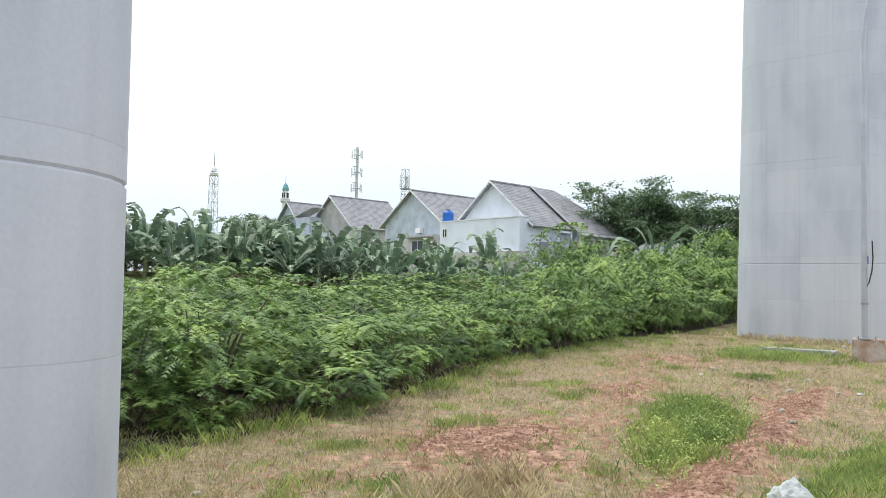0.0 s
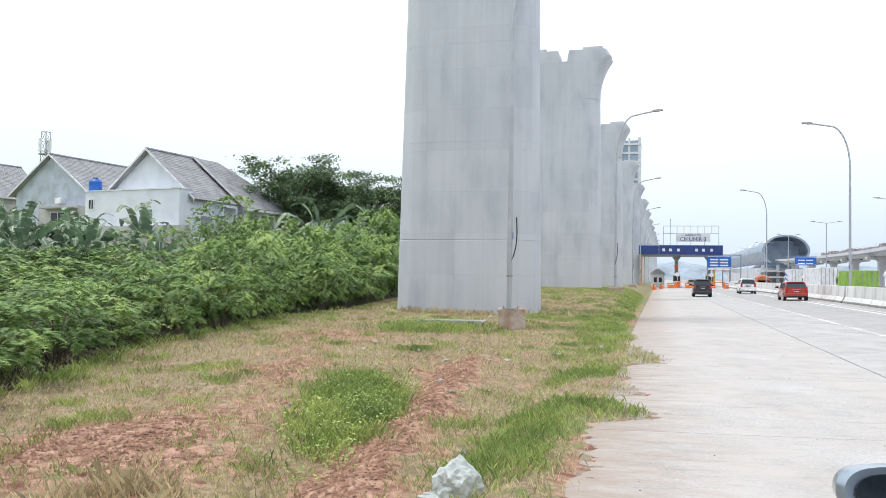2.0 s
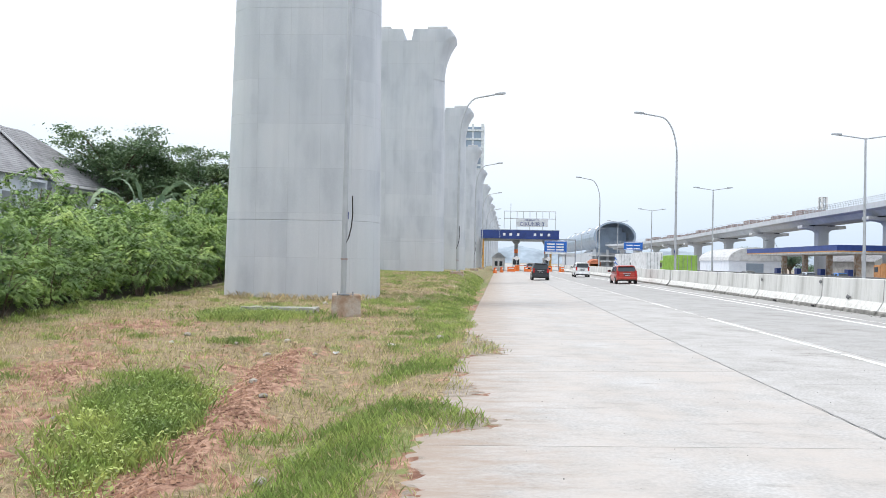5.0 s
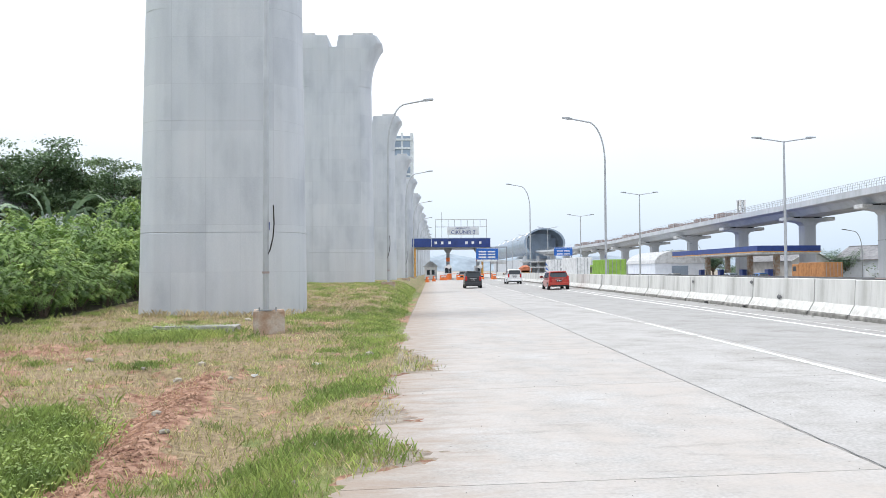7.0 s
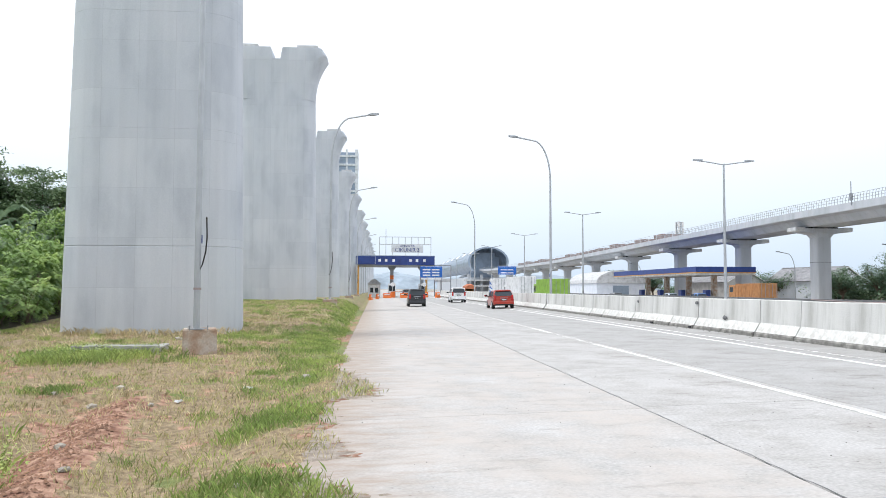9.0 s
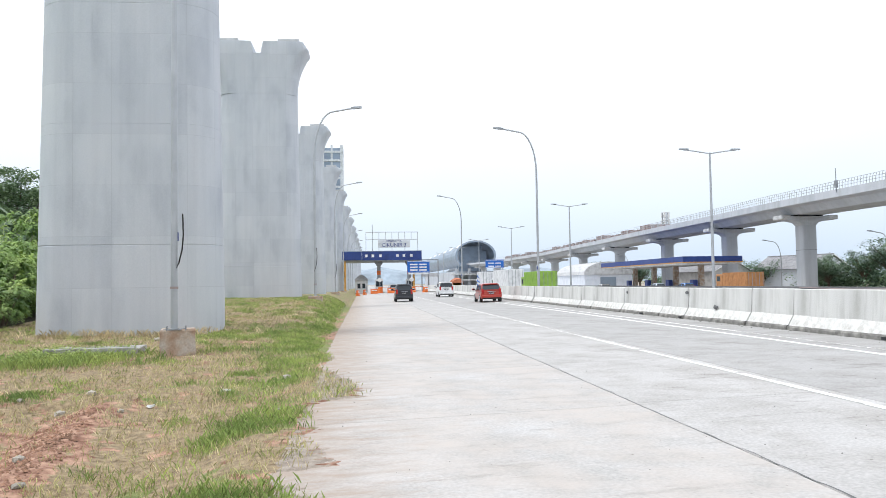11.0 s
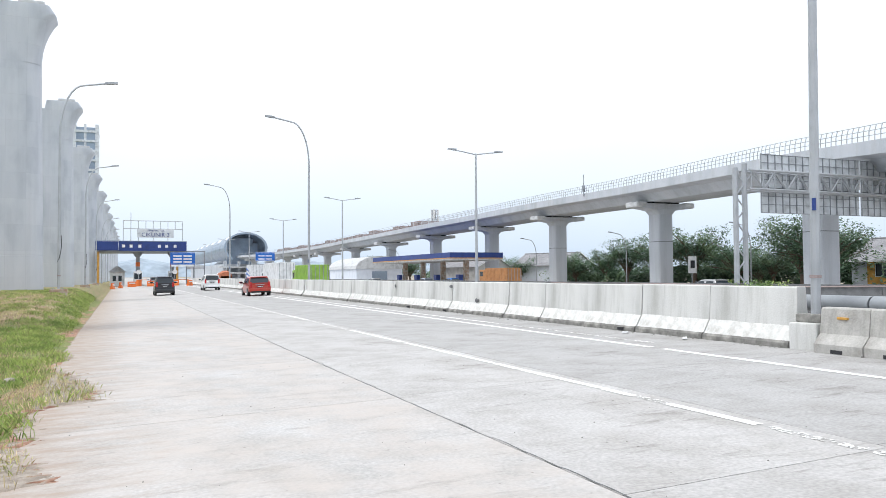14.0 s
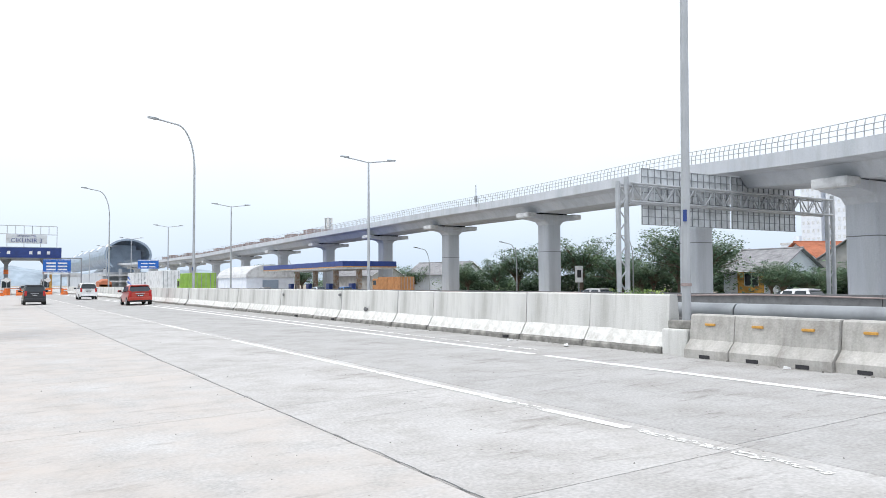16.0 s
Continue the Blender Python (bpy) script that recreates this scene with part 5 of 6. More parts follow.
for i, (x, y, s) in enumerate(((76, 98, 1.0), (77, 91, 1.12), (76, 82, 1.1), (78, 76, .95), (74, 66, .62), (76, 70, .7), (71, 59, 1.12), (68, 53.5, 1.1), (80, 110, .8), (79, 118, .78), (84, 128, .8), (80, 140, .8),
                                (71.5, 47, .52), (72, 43, .5), (68.5, 43.5, .45), (76, 40, .6), (72, 36, .55), (90, 170, .9), (70, 215, 1.0), (78, 205, 1.0), (82, 62, .8), (86, 86, .9))):
    plant(ROUND, i, scaled(x, y, -1.2 * s, rnd.uniform(0, 360), s * 1.1, s * 1.12))

hedge = thing("clipped_shrub", pose(23.0, 17.7, 1.12), "small clipped green shrub in the median", "shrub", "median shrubs")
rh = random.Random(2)
hub = [(Vector((rh.gauss(0, .25), rh.gauss(0, .55), rh.uniform(-.1, .35))), None) for _ in range(60)]
vs, fs = leaf_islands(rh, hub, 14, .10, .09)
fast_mesh("crown", vs, fs, LEAF, hedge)
part("soil_box", B((-.5, .5, -1.0, 1.0, -1.4, -0.05)), CONC_DARK, hedge)


# ---- grass ----
def grass(name, seed, count, mat, h, dense, label, tuft=6):
    rnd = random.Random(seed)
    vs, fs = [], []
    made = 0
    while made < count:
        x, y = rnd.uniform(-14, -0.1), -9 + 70 * rnd.random() ** 1.9
        if rnd.random() > dense(x, y):
            continue
        made += 1
        z = ground_z(x, y) - 0.015
        far = 1 + 0.03 * max(0, y)
        for _ in range(tuft):
            a, l = rnd.uniform(0, 6.28), h * rnd.uniform(.45, 1.25)
            px, py = x + rnd.gauss(0, .085), y + rnd.gauss(0, .085)
            lean = rnd.uniform(.15, .75) * l
            w = 0.0032 * far * rnd.uniform(.7, 1.5)
            cx, cy = math.cos(a), math.sin(a)
            i = len(vs)
            vs += [(px - cy * w, py + cx * w, z), (px + cy * w, py - cx * w, z), (px + cx * lean * .4 + cy * w * .8, py + cy * lean * .4 - cx * w * .8, z + l * .6), (px + cx * lean, py + cy * lean, z + l * .92)]
            fs += [(i, i + 1, i + 2), (i, i + 2, i + 3)]
    ob = fast_mesh(name, vs, fs, mat)
    return tagged(ob, label, "grass", kind="stuff")


def green_density(x, y):
    b, g = soil_cover(x, y)
    g += 0.3 * noise.noise((x * .9, y * .9, 5)) + .25 * noise.noise((x * 3, y * 3, 9))
    edge = smooth01((lerp_table(EDGE, y) - 0.04 + 0.12 * noise.noise((0, y * 1.6, 2)) + 0.10 * noise.noise((0, y * 5, 2)) - x) / .18)
    return edge * smooth01((g - .34) / .4) * ((1 - .85 * smooth01((b - .62) / .25)) + .03)


def dry_density(x, y):
    b, g = soil_cover(x, y)
    k = .7 * noise.noise((x * .7, y * .7, 8)) + .6 * noise.noise((x * 2.6, y * 2.6, 3))
    b -= .22 * max(0, noise.noise((x * 1.9, y * 1.9, 6)))
    edge = smooth01((lerp_table(EDGE, y) - 0.04 + 0.12 * noise.noise((0, y * 1.6, 2)) + 0.10 * noise.noise((0, y * 5, 2)) - x) / .18)
    return edge * (.5 + .6 * k) * (1 - .95 * smooth01((b - .48) / .2)) * (1 - .5 * smooth01((g - .5) / .3))


grass("green_grass", 3, 17000, GRASSG, 0.135, green_density, "patches of fresh green grass on the verge")
grass("dry_grass", 4, 15000, GRASSD, 0.11, dry_density, "dry straw-coloured grass on the verge")
grass("mixed_grass", 8, 16000, GRASSO, 0.10, lambda x, y: .25 * dry_density(x, y) + .35 * green_density(x, y) + smooth01((lerp_table(EDGE, y) + .10 * noise.noise((0, y * 3.4, 6)) - x) / .2) * (.42 + .5 * noise.noise((x * 1.3, y * 1.3, 12))) * (1 - .9 * smooth01((soil_cover(x, y)[0] - .55) / .25)), "short olive and half-dry grass on the verge")
grass("tall_weeds", 6, 150, GRASSD, 0.26, lambda x, y: math.exp(-((x + 5.4) / .5) ** 2 - ((y + 3.2) / 1.0) ** 2) + .6 * math.exp(-((x + 8.5) / 3) ** 2 - ((y - 22.6) / .7) ** 2), "tall dry weeds beside the pier and bank", tuft=16)
grass("leafy_weeds", 7, 1500, GRASSG, 0.24, lambda x, y: math.exp(-((x + 4.85 + .22 * (y - 1.5)) / .55) ** 2 - ((y - 2.6) / 1.7) ** 2) + .8 * math.exp(-((x + 7.4) / 1.1) ** 2 - ((y - 15) / 1.2) ** 2) + .06 * math.exp(-((lerp_table(FOOT, y) + .1 - x) / .35) ** 2), "leafy green weeds in the ditch", tuft=12)


def woods(name, seed, line, n, h, label):
    """Far trees run together: clumps of leaves along a line."""
    rnd = random.Random(seed)
    hubs = []
    for _ in range(n):
        k = rnd.random() * (len(line) - 1)
        a, b = Vector((*line[int(k)], 0)), Vector((*line[int(k) + 1], 0))
        p = a.lerp(b, k - int(k)) + Vector((rnd.gauss(0, 2), rnd.gauss(0, 2), 0))
        top = h * (.62 + .38 * noise.noise((p.x * .09, p.y * .09, seed)) + .25 * noise.noise((p.x * .3, p.y * .3, seed)))
        hubs.append((p + Vector((0, 0, max(.1, rnd.random() ** .8 * top) + max(0, ground_z(p.x, p.y)))), None))
    vs, fs = leaf_islands(rnd, hubs, 9, .6, .55)
    tagged(fast_mesh(name, vs, fs, LEAFD), label, "trees", kind="stuff")


woods("far_woods", 1, [(82, 30), (80, 60), (82, 100), (88, 150), (96, 240)], 5600, 4.4, "dark green belt of trees beyond the motorway")
woods("far_scrub", 2, [(-150, 40), (-120, 62), (-95, 72), (-60, 95), (-30, 85)], 1700, 8.0, "dark trees behind the houses")
woods("end_woods", 3, [(110, 420), (150, 400), (220, 300)], 700, 12, "hazy line of trees on the horizon")


def far_hills():
    """Low rolling country at the horizon, far past the toll plaza."""
    vs, fs = [], []
    for i in range(61):
        x = -900 + 40 * i
        h = 48 + 16 * noise.noise((i * .23, 0, 1)) + 7 * noise.noise((i * .9, 0, 4))
        vs += [(x, 2500, -2), (x, 2560, h * .7), (x, 2660, h), (x, 2900, -2)]
    for i in range(60):
        for k in range(3):
            a = i * 4 + k
            fs.append((a, a + 4, a + 5, a + 1))
    tagged(fast_mesh("backdrop", vs, fs, HILL, smooth=True), "hills on the horizon with haze painted in as blue-grey", "hills", kind="structure")


# distance haze is mixed into this blue-grey base colour
HILL = material("haze_tinted_far_hill", (0.30, 0.36, 0.42), 0.95, scale=0.01, fine=0.05, bump=0)
far_hills()


def soil_clods(count):
    """Broken lumps of earth where the turf is torn off."""
    rnd = random.Random(12)
    vs, fs = [], []
    made = 0
    while made < count:
        x, y = rnd.uniform(-12, -1.2), -8 + 22 * rnd.random() ** 1.3
        b, g = soil_cover(x, y)
        if rnd.random() > smooth01((b - .5) / .3):
            continue
        made += 1
        r = rnd.choice((.009, .012, .015, .02, .034))
        c = Vector((x, y, ground_z(x, y) + r * .3))
        i = len(vs)
        vs += [c + Vector((r * rnd.uniform(.6, 1.2) * u, r * rnd.uniform(.6, 1.2) * v, r * rnd.uniform(.5, 1) * w)) for u, v, w in ((1, 0, 0), (0, 1, 0), (-1, 0, 0), (0, -1, 0), (0, 0, 1))]
        fs += [(i, i + 1, i + 4), (i + 1, i + 2, i + 4), (i + 2, i + 3, i + 4), (i + 3, i, i + 4)]
    tagged(fast_mesh("soil_clods", vs, fs, CLOD), "loose clods of red-brown earth", "soil", kind="stuff")


CLOD = material("red_earth_clod", (0.33, 0.19, 0.125), 0.95, scale=1.0, per_island=.3, bump=.3)
soil_clods(9000)


def ditch_weeds():
    rnd = random.Random(13)
    hubs = []
    for _ in range(360):
        y = rnd.gauss(2.4, 1.5)
        x = -4.85 - .22 * (y - 1.5) + rnd.gauss(0, .42)
        hubs.append((Vector((x, y, ground_z(x, y) + rnd.uniform(.05, .22))), None))
    for _ in range(220):
        x, y = rnd.gauss(-7.6, .8), rnd.gauss(14.8, .9)
        hubs.append((Vector((x, y, ground_z(x, y) + rnd.uniform(.05, .3))), None))
    vs, fs = leaf_islands(rnd, hubs, 16, .055, .09)
    tagged(fast_mesh("broadleaf_weeds", vs, fs, GRASSG), "low broad-leaved weeds filling the ditch", "weeds", kind="stuff")


ditch_weeds()


# ---- houses beyond the thicket ----
def roof_slope(p0, p1, q0, q1, courses, mat, parent, lift=0.03):
    """Tiled slope between eave p0-p1 and ridge q0-q1, in stepped courses."""
    p0, p1, q0, q1 = map(Vector, (p0, p1, q0, q1))
    nrm = (p1 - p0).cross(q0 - p0).normalized()
    if nrm.z < 0:
        nrm = -nrm
    bm = bmesh.new()
    for k in range(courses):
        a, b = k / courses, (k + 1.12) / courses
        c = [p0.lerp(q0, a) + nrm * (lift + .0), p1.lerp(q1, a) + nrm * (lift + .0), p1.lerp(q1, min(1, b)) + nrm * .012, p0.lerp(q0, min(1, b)) + nrm * .012]
        v = [bm.verts.new(x) for x in c] + [bm.verts.new(x - nrm * .09) for x in c]
        for f in ((0, 1, 2, 3), (7, 6, 5, 4), (0, 4, 5, 1), (1, 5, 6, 2), (2, 6, 7, 3), (3, 7, 4, 0)):
            bm.faces.new([v[i] for i in f])
    return tagged(part("roof_slope", bm, mat, parent), kind="stuff")


def window(parent, x, y, z, w, h, face="y", frame=WHITEP):
    """Framed window on a wall that looks towards -y, or towards +x."""
    if face == "y":
        f = part("window", B((x, x + w, y - .07, y - .003, z, z + .07), (x, x + w, y - .07, y - .003, z + h - .07, z + h), (x, x + .07, y - .07, y - .003, z + .07, z + h - .07), (x + w - .07, x + w, y - .07, y - .003, z + .07, z + h - .07), (x + w / 2 - .03, x + w / 2 + .03, y - .06, y - .003, z + .07, z + h - .07)), frame, parent)
        part("pane", B((x + .07, x + w - .07, y - .03, y - .004, z + .07, z + h - .07)), GLASS, f)
    else:
        f = part("window", B((x + .003, x + .07, y, y + w, z, z + .07), (x + .003, x + .07, y, y + w, z + h - .07, z + h), (x + .003, x + .07, y, y + .07, z + .07, z + h - .07), (x + .003, x + .07, y + w - .07, y + w, z + .07, z + h - .07), (x + .003, x + .06, y + w / 2 - .03, y + w / 2 + .03, z + .07, z + h - .07)), frame, parent)
        part("pane", B((x + .004, x + .03, y + .07, y + w - .07, z + .07, z + h - .07)), GLASS, f)
    return f


def gable_house(m, span, length, eave, ridge, wallmat, label, roofmat=ROOF, over=0.55):
    """Local frame: the near corner is the origin, the gable wall runs along -x, the long side along +y."""
    t = thing("house", m, label, "house")
    part("wall", prism([(0, 0), (0, eave), (-span / 2, ridge - .12), (-span, eave), (-span, 0)], 0, length), wallmat, t)
    k = (ridge - eave) / (span / 2)
    for s, x in ((1, 0), (-1, -span)):
        e = x + s * over
        roof_slope((e, -over, eave - over * k), (e, length + over, eave - over * k), (-span / 2, -over, ridge), (-span / 2, length + over, ridge), 24, roofmat, t)
        part("barge_board", loft([[(e, -over - .06, eave - over * k - .10), (e, -over + .0, eave - over * k - .10), (e, -over + .0, eave - over * k + .08), (e, -over - .06, eave - over * k + .08)],
                                  [(-span / 2, -over - .06, ridge - .10), (-span / 2, -over, ridge - .10), (-span / 2, -over, ridge + .08), (-span / 2, -over - .06, ridge + .08)]]), WHITEP, t, "white painted barge board")
    part("ridge_cap", T([(-span / 2, -over, ridge + .06), (-span / 2, length + over, ridge + .06)], .11, 6), roofmat, t)
    return t


UROT = -8.0
ha = gable_house(pose(-37.5, 45.9, 2.0, 0, 0, UROT), 9.8, 5.4, 6.15, 10.1, WHITE, "white two-storey house with a grey tiled gable roof")
window(ha, .0, 1.0, 4.7, .6, .7, "x")
part("shutter", B((.004, .06, .9, 2.2, 2.6, 4.4)), STEELD, ha, "dark grey shutter panel")
bay = part("bay", B((0.004, .75, 2.7, 2.9, 2.5, 5.3), (.004, .75, 4.5, 4.7, 2.5, 5.3), (.004, .75, 2.7, 4.7, 5.3, 5.5), (.004, .75, 2.7, 4.7, 2.3, 2.5)), WHITE, ha, "white projecting balcony surround")
part("balcony_door", B((.006, .05, 3.1, 3.8, 2.6, 5.0)), GLASS, bay)
part("balustrade", B(*[(.66, .69, 2.95 + .12 * k, 2.98 + .12 * k, 2.5, 3.4) for k in range(13)]), WHITEP, bay)
box = part("annexe", B((-10.6, -.05, -1.6, -.003, -1, 6.45), bevel=.03), WHITE, ha, "plain white annexe wall")
window(box, -10.2, -1.6, 4.9, .7, .9)
part("annexe_coping", B((-10.65, .0, -1.66, .0, 6.45, 6.55)), WHITEP, box)
part("lower_wall", B((-9.0, 1.2, -2.4, -1.61, -1, 3.4)), BEIGE, ha, "rough grey lower wall")
tank = thing("water_tank", pose(-47.9, 46.6, 8.5), "blue plastic rooftop water tank", "water tank")
part("body", T([(0, 0, 0), (0, 0, .9), (0, 0, 1.05), (0, 0, 1.2)], [.55, .55, .45, .2], 16), BLUE, tank, smooth=True)
part("lid", T([(0, 0, 1.2), (0, 0, 1.28)], .22, 12), BLUED, tank)

hw = thing("house", pose(-36.9, 51.4, 2.0, 0, 0, UROT), "white house wing with a hipped tile roof and columned porch", "house")
part("wall", B((-9.2, -0.9, 0, 7.0, 0, 6.0)), WHITE, hw)
part("porch_beam", B((-0.9, 1.0, 0.0, 7.2, 5.1, 5.7)), WHITE, hw)
roof_slope((1.5, -.7, 5.45), (1.5, 8.0, 5.45), (-4.4, -.7, 10.14), (-4.4, 2.6, 10.14), 24, ROOF, hw)
roof_slope((1.5, 8.0, 5.4), (-9.6, 8.0, 5.4), (-4.4, 2.6, 10.1), (-4.4, 2.55, 10.1), 24, ROOF, hw)
roof_slope((-9.6, 8.0, 5.45), (-9.6, -.7, 5.45), (-4.4, 2.6, 10.14), (-4.4, -.7, 10.14), 24, ROOF, hw)
part("verge_board", loft([[(x, y, z + h) for y, h in ((-.80, .02), (-.70, .02), (-.70, .16), (-.80, .16))] for x, z in ((1.55, 5.40), (-4.4, 10.12))]), PAD, hw, "pale verge board along the roof edge")
part("eave_board", B((1.4, 1.52, -.5, 8.0, 5.2, 5.42)), WHITEP, hw)
for y in (.3, 2.5, 4.7, 6.9):
    part("column", B((.5, .9, y - .2, y + .2, 0, 5.1)), WHITEP, hw)
part("porch_floor", B((-.9, 1.0, 0, 7.2, 2.2, 2.45)), WHITE, hw)
part("porch_door", B((-.898, -.84, 3.2, 4.2, 2.5, 4.6)), GLASS, hw)
part("air_conditioner", B((-.88, -.5, 1.0, 1.9, 4.0, 4.6), bevel=.03), WHITEP, hw)

hb = gable_house(pose(-54.0, 53.0, 2.6, 0, 0, UROT), 10.4, 10, 6.9, 10.6, GREYW, "grey-blue plastered house with a brown tiled gable roof")
window(hb, -2.9, -.001, 3.6, 1.2, 1.7)
window(hb, -1.5, -.001, 3.6, 1.2, 1.7)
part("side_wall", B((-4.3, 1.0, -2.2, -.01, -1, 5.2)), BEIGE, hb, "bare grey rendered side wall")
window(hb, -2.6, -2.2, 3.1, 2.0, 1.5)
part("air_conditioner", B((-4.2, -3.3, -.5, -.01, 5.6, 6.2), bevel=.03), WHITEP, hb)
part("canopy", B((-3.2, 1.1, -3.0, -2.2, 4.85, 4.95)), STEELD, hb)
hc = gable_house(pose(-73.3, 57.5, 3.2, 0, 0, UROT), 10.0, 9, 6.9, 11.0, BEIGE, "bare rendered house with a grey tiled gable roof")
part("garden_wall", B((-12.5, 2, -5, -4.8, -1, 5.6)), GREYW, hc, "blue-grey boundary wall")
part("side_canopy", prism([(-11.2, 8.3), (-11.2, 8.42), (-6.6, 9.5), (-6.6, 9.38)], -2.2, -.2), PAD, hc, "white lean-to canopy")
part("side_block", B((-11, -7.5, -2.0, 0, 0, 8.2)), GREYW, hc)
window(hc, -1.8, -.001, 3.4, 1.4, 1.4)
hd = gable_house(pose(-92.5, 65.0, 3.6, 0, 0, UROT), 9.0, 12, 7.2, 11.6, GREYW, "grey house with a tiled gable roof among banana plants")
window(hd, -5.2, -.001, 6.6, 1.5, 1.6)
he = gable_house(pose(-62, 80, 3.0, 0, 0, UROT), 12, 12, 6.6, 11.0, WHITE, "pale house with a grey tiled roof behind the others")
hf = gable_house(pose(-125, 88, 2, 0, 0, 60), 10, 16, 9.5, 14, BEIGE, "distant house with a low hipped grey roof")
hg = gable_house(pose(-32.5, 72, 2.2, 0, 0, UROT), 12, 10, 6.0, 9.6, WHITE, "white house with a dark roof behind the trees")

# ---- masts and minaret on the skyline ----
tw = thing("lattice_mast", pose(-203, 120, 2), "white lattice mast with a round platform", "mast")
lattice(tw, 33, 2.6, 1.8, STEEL, .10, 12)
part("platform", T([(0, 0, 32.8), (0, 0, 33.6)], 1.25, 14), PAD, tw)
part("dome", T([(0, 0, 34), (0, 0, 35), (0, 0, 35.6)], [1.0, .75, .15], 14), WHITEP, tw)
part("spire", T([(0, 0, 35.5), (0, 0, 40)], .10, 6), STEELD, tw)
part("dish", T([(2.0, -1, 27.5), (2.0, -1.4, 27.5)], 1.0, 14), WHITEP, tw)
mn = thing("minaret", pose(-168, 120, 2), "white minaret with a pale green dome", "minaret")
part("shaft", T([(0, 0, 0), (0, 0, 22.5)], .95, 14), WHITEP, mn)
part("balcony", T([(0, 0, 22.3), (0, 0, 22.9), (0, 0, 23.6)], [.95, 1.35, 1.35], 14), PAD, mn)
part("lantern", T([(0, 0, 23.6), (0, 0, 25.8)], .78, 14), WHITEP, mn)
for k in range(6):
    a = k * math.pi / 3
    part("opening", B((.66 * math.cos(a) - .2, .66 * math.cos(a) + .2, .66 * math.sin(a) - .2, .66 * math.sin(a) + .2, 23.9, 25.3)), DARK, mn)
part("dome", T([(0, 0, 25.8), (0, 0, 26.5), (0, 0, 27.4), (0, 0, 28.1)], [.86, .92, .6, .06], 14), TEAL, mn)
part("finial", T([(0, 0, 28), (0, 0, 30)], .08, 6), STEELD, mn)
t1 = thing("telecom_mast", pose(-139.7, 120, 2), "white telecom monopole crowded with antennas", "mast")
part("pole", T([(0, 0, 0), (0, 0, 35)], [.45, .35], 10), PAD, t1)
for z in (33, 28.5, 24.5):
    for a in range(5):
        x, y = 1.35 * math.cos(a * 1.257), 1.35 * math.sin(a * 1.257)
        part("antenna", B((x - .13, x + .13, y - .1, y + .1, z - .9, z + 1.2)), WHITEP, t1)
        part("bracket", T([(0, 0, z), (x, y, z)], .07, 5), STEELD, t1)
for z in range(20, 34, 2):
    part("rung", B((-.9, .9, -.7, -.6, z, z + .12)), STEELD, t1)
t2 = thing("lattice_mast", pose(-123, 120, 2), "thin lattice mast with a small head", "mast")
lattice(t2, 28, 1.7, 1.2, STEEL, .08, 14)
part("head", B((-.9, .9, -.9, .9, 23.2, 23.5)), STEELD, t2)
for a in range(3):
    part("antenna", B((1.1 * math.cos(a * 2.1) - .2, 1.1 * math.cos(a * 2.1) + .2, 1.1 * math.sin(a * 2.1) - .2, 1.1 * math.sin(a * 2.1) + .2, 23.8, 26.5)), WHITEP, t2)

# water-tank tower block behind the piers
tb = thing("tower_block", pose(-11.2, 265, 0), "blue-grey glazed tower block behind the piers", "tower block")
part("core", B((-2.6, 4.2, 0, 8, 0, 50)), TUBE, tb)
part("shaft", B((-3, -2, -.4, 8.4, 0, 51), (0.3, 1.0, -.4, 0, 0, 51), (3.6, 4.6, -.4, 8.4, 0, 51)), PANELB, tb)
for k in range(14):
    part("floor_band", B((-3.05, 4.65, -.5, 8.5, 8 + 3.1 * k, 8.7 + 3.1 * k)), PANELB, tb)

# houses and flats beyond the motorway
ho = gable_house(pose(77.0, 57.5, 0.2, 0, 0, 180), 8.0, 7.4, 3.1, 5.4, WHITE, "cream and ochre single-storey house with a grey roof")
part("ochre_panel", B((.004, .03, 2.0, 5.6, 0.2, 2.9)), ORANGEW, ho, "ochre painted wall panel")
window(ho, .03, 3.0, 1.0, 1.9, 1.6, "x")
part("gutter", T([(.62, -.5, 2.72), (.62, 7.9, 2.72)], .07, 6), WHITEP, ho)
hr = gable_house(pose(112, 62, 0.2, 0, 0, 70), 12, 14, 4.0, 7.0, WHITE, "white house with a terracotta tiled roof", roofmat=ROOFR)
h3 = gable_house(pose(97, 50, 0.2, 0, 0, 85), 10, 12, 3.8, 6.4, BEIGE, "low house with a dark tiled roof")
h4 = gable_house(pose(92, 132, 0.2, 0, 0, 20), 9, 14, 3.6, 6.0, WHITE, "pale low building among trees")
h5 = gable_house(pose(86, 158, 0.2, 0, 0, 10), 9, 20, 3.6, 6.0, BEIGE, "low grey building near the fuel station")
for x, y, w, d, h, st in ((262, 152, 10, 10, 38, 12), (262, 164, 8, 12, 37, 12), (268, 178, 7, 14, 16, 5), (300, 138, 12, 12, 26, 8)):
    ap = thing("apartment_block", pose(x, y, 0), "tall pale apartment block in the haze", "apartment block")
    part("wall", B((0, d, 0, w, 0, h)), WHITE, ap)
    for k in range(st):
        z = h * (k + .35) / st
        part("window_band", B(*[(-.05, -.001, .8 + 1.9 * j, 1.8 + 1.9 * j, z, z + 1.3) for j in range(int(w / 1.9))]), PANELB, ap)["kind"] = "stuff"
    part("parapet", B((-.2, d + .2, -.2, w + .2, h, h + .8)), PAD, ap)
    part("stair_tower", B((d * .3, d * .6, w * .3, w * .6, h + .8, h + 3.5)), WHITE, ap)
info = thing("kilometre_sign", pose(62, 66.5, -0.25), "small white roadside sign on a post", "road sign")
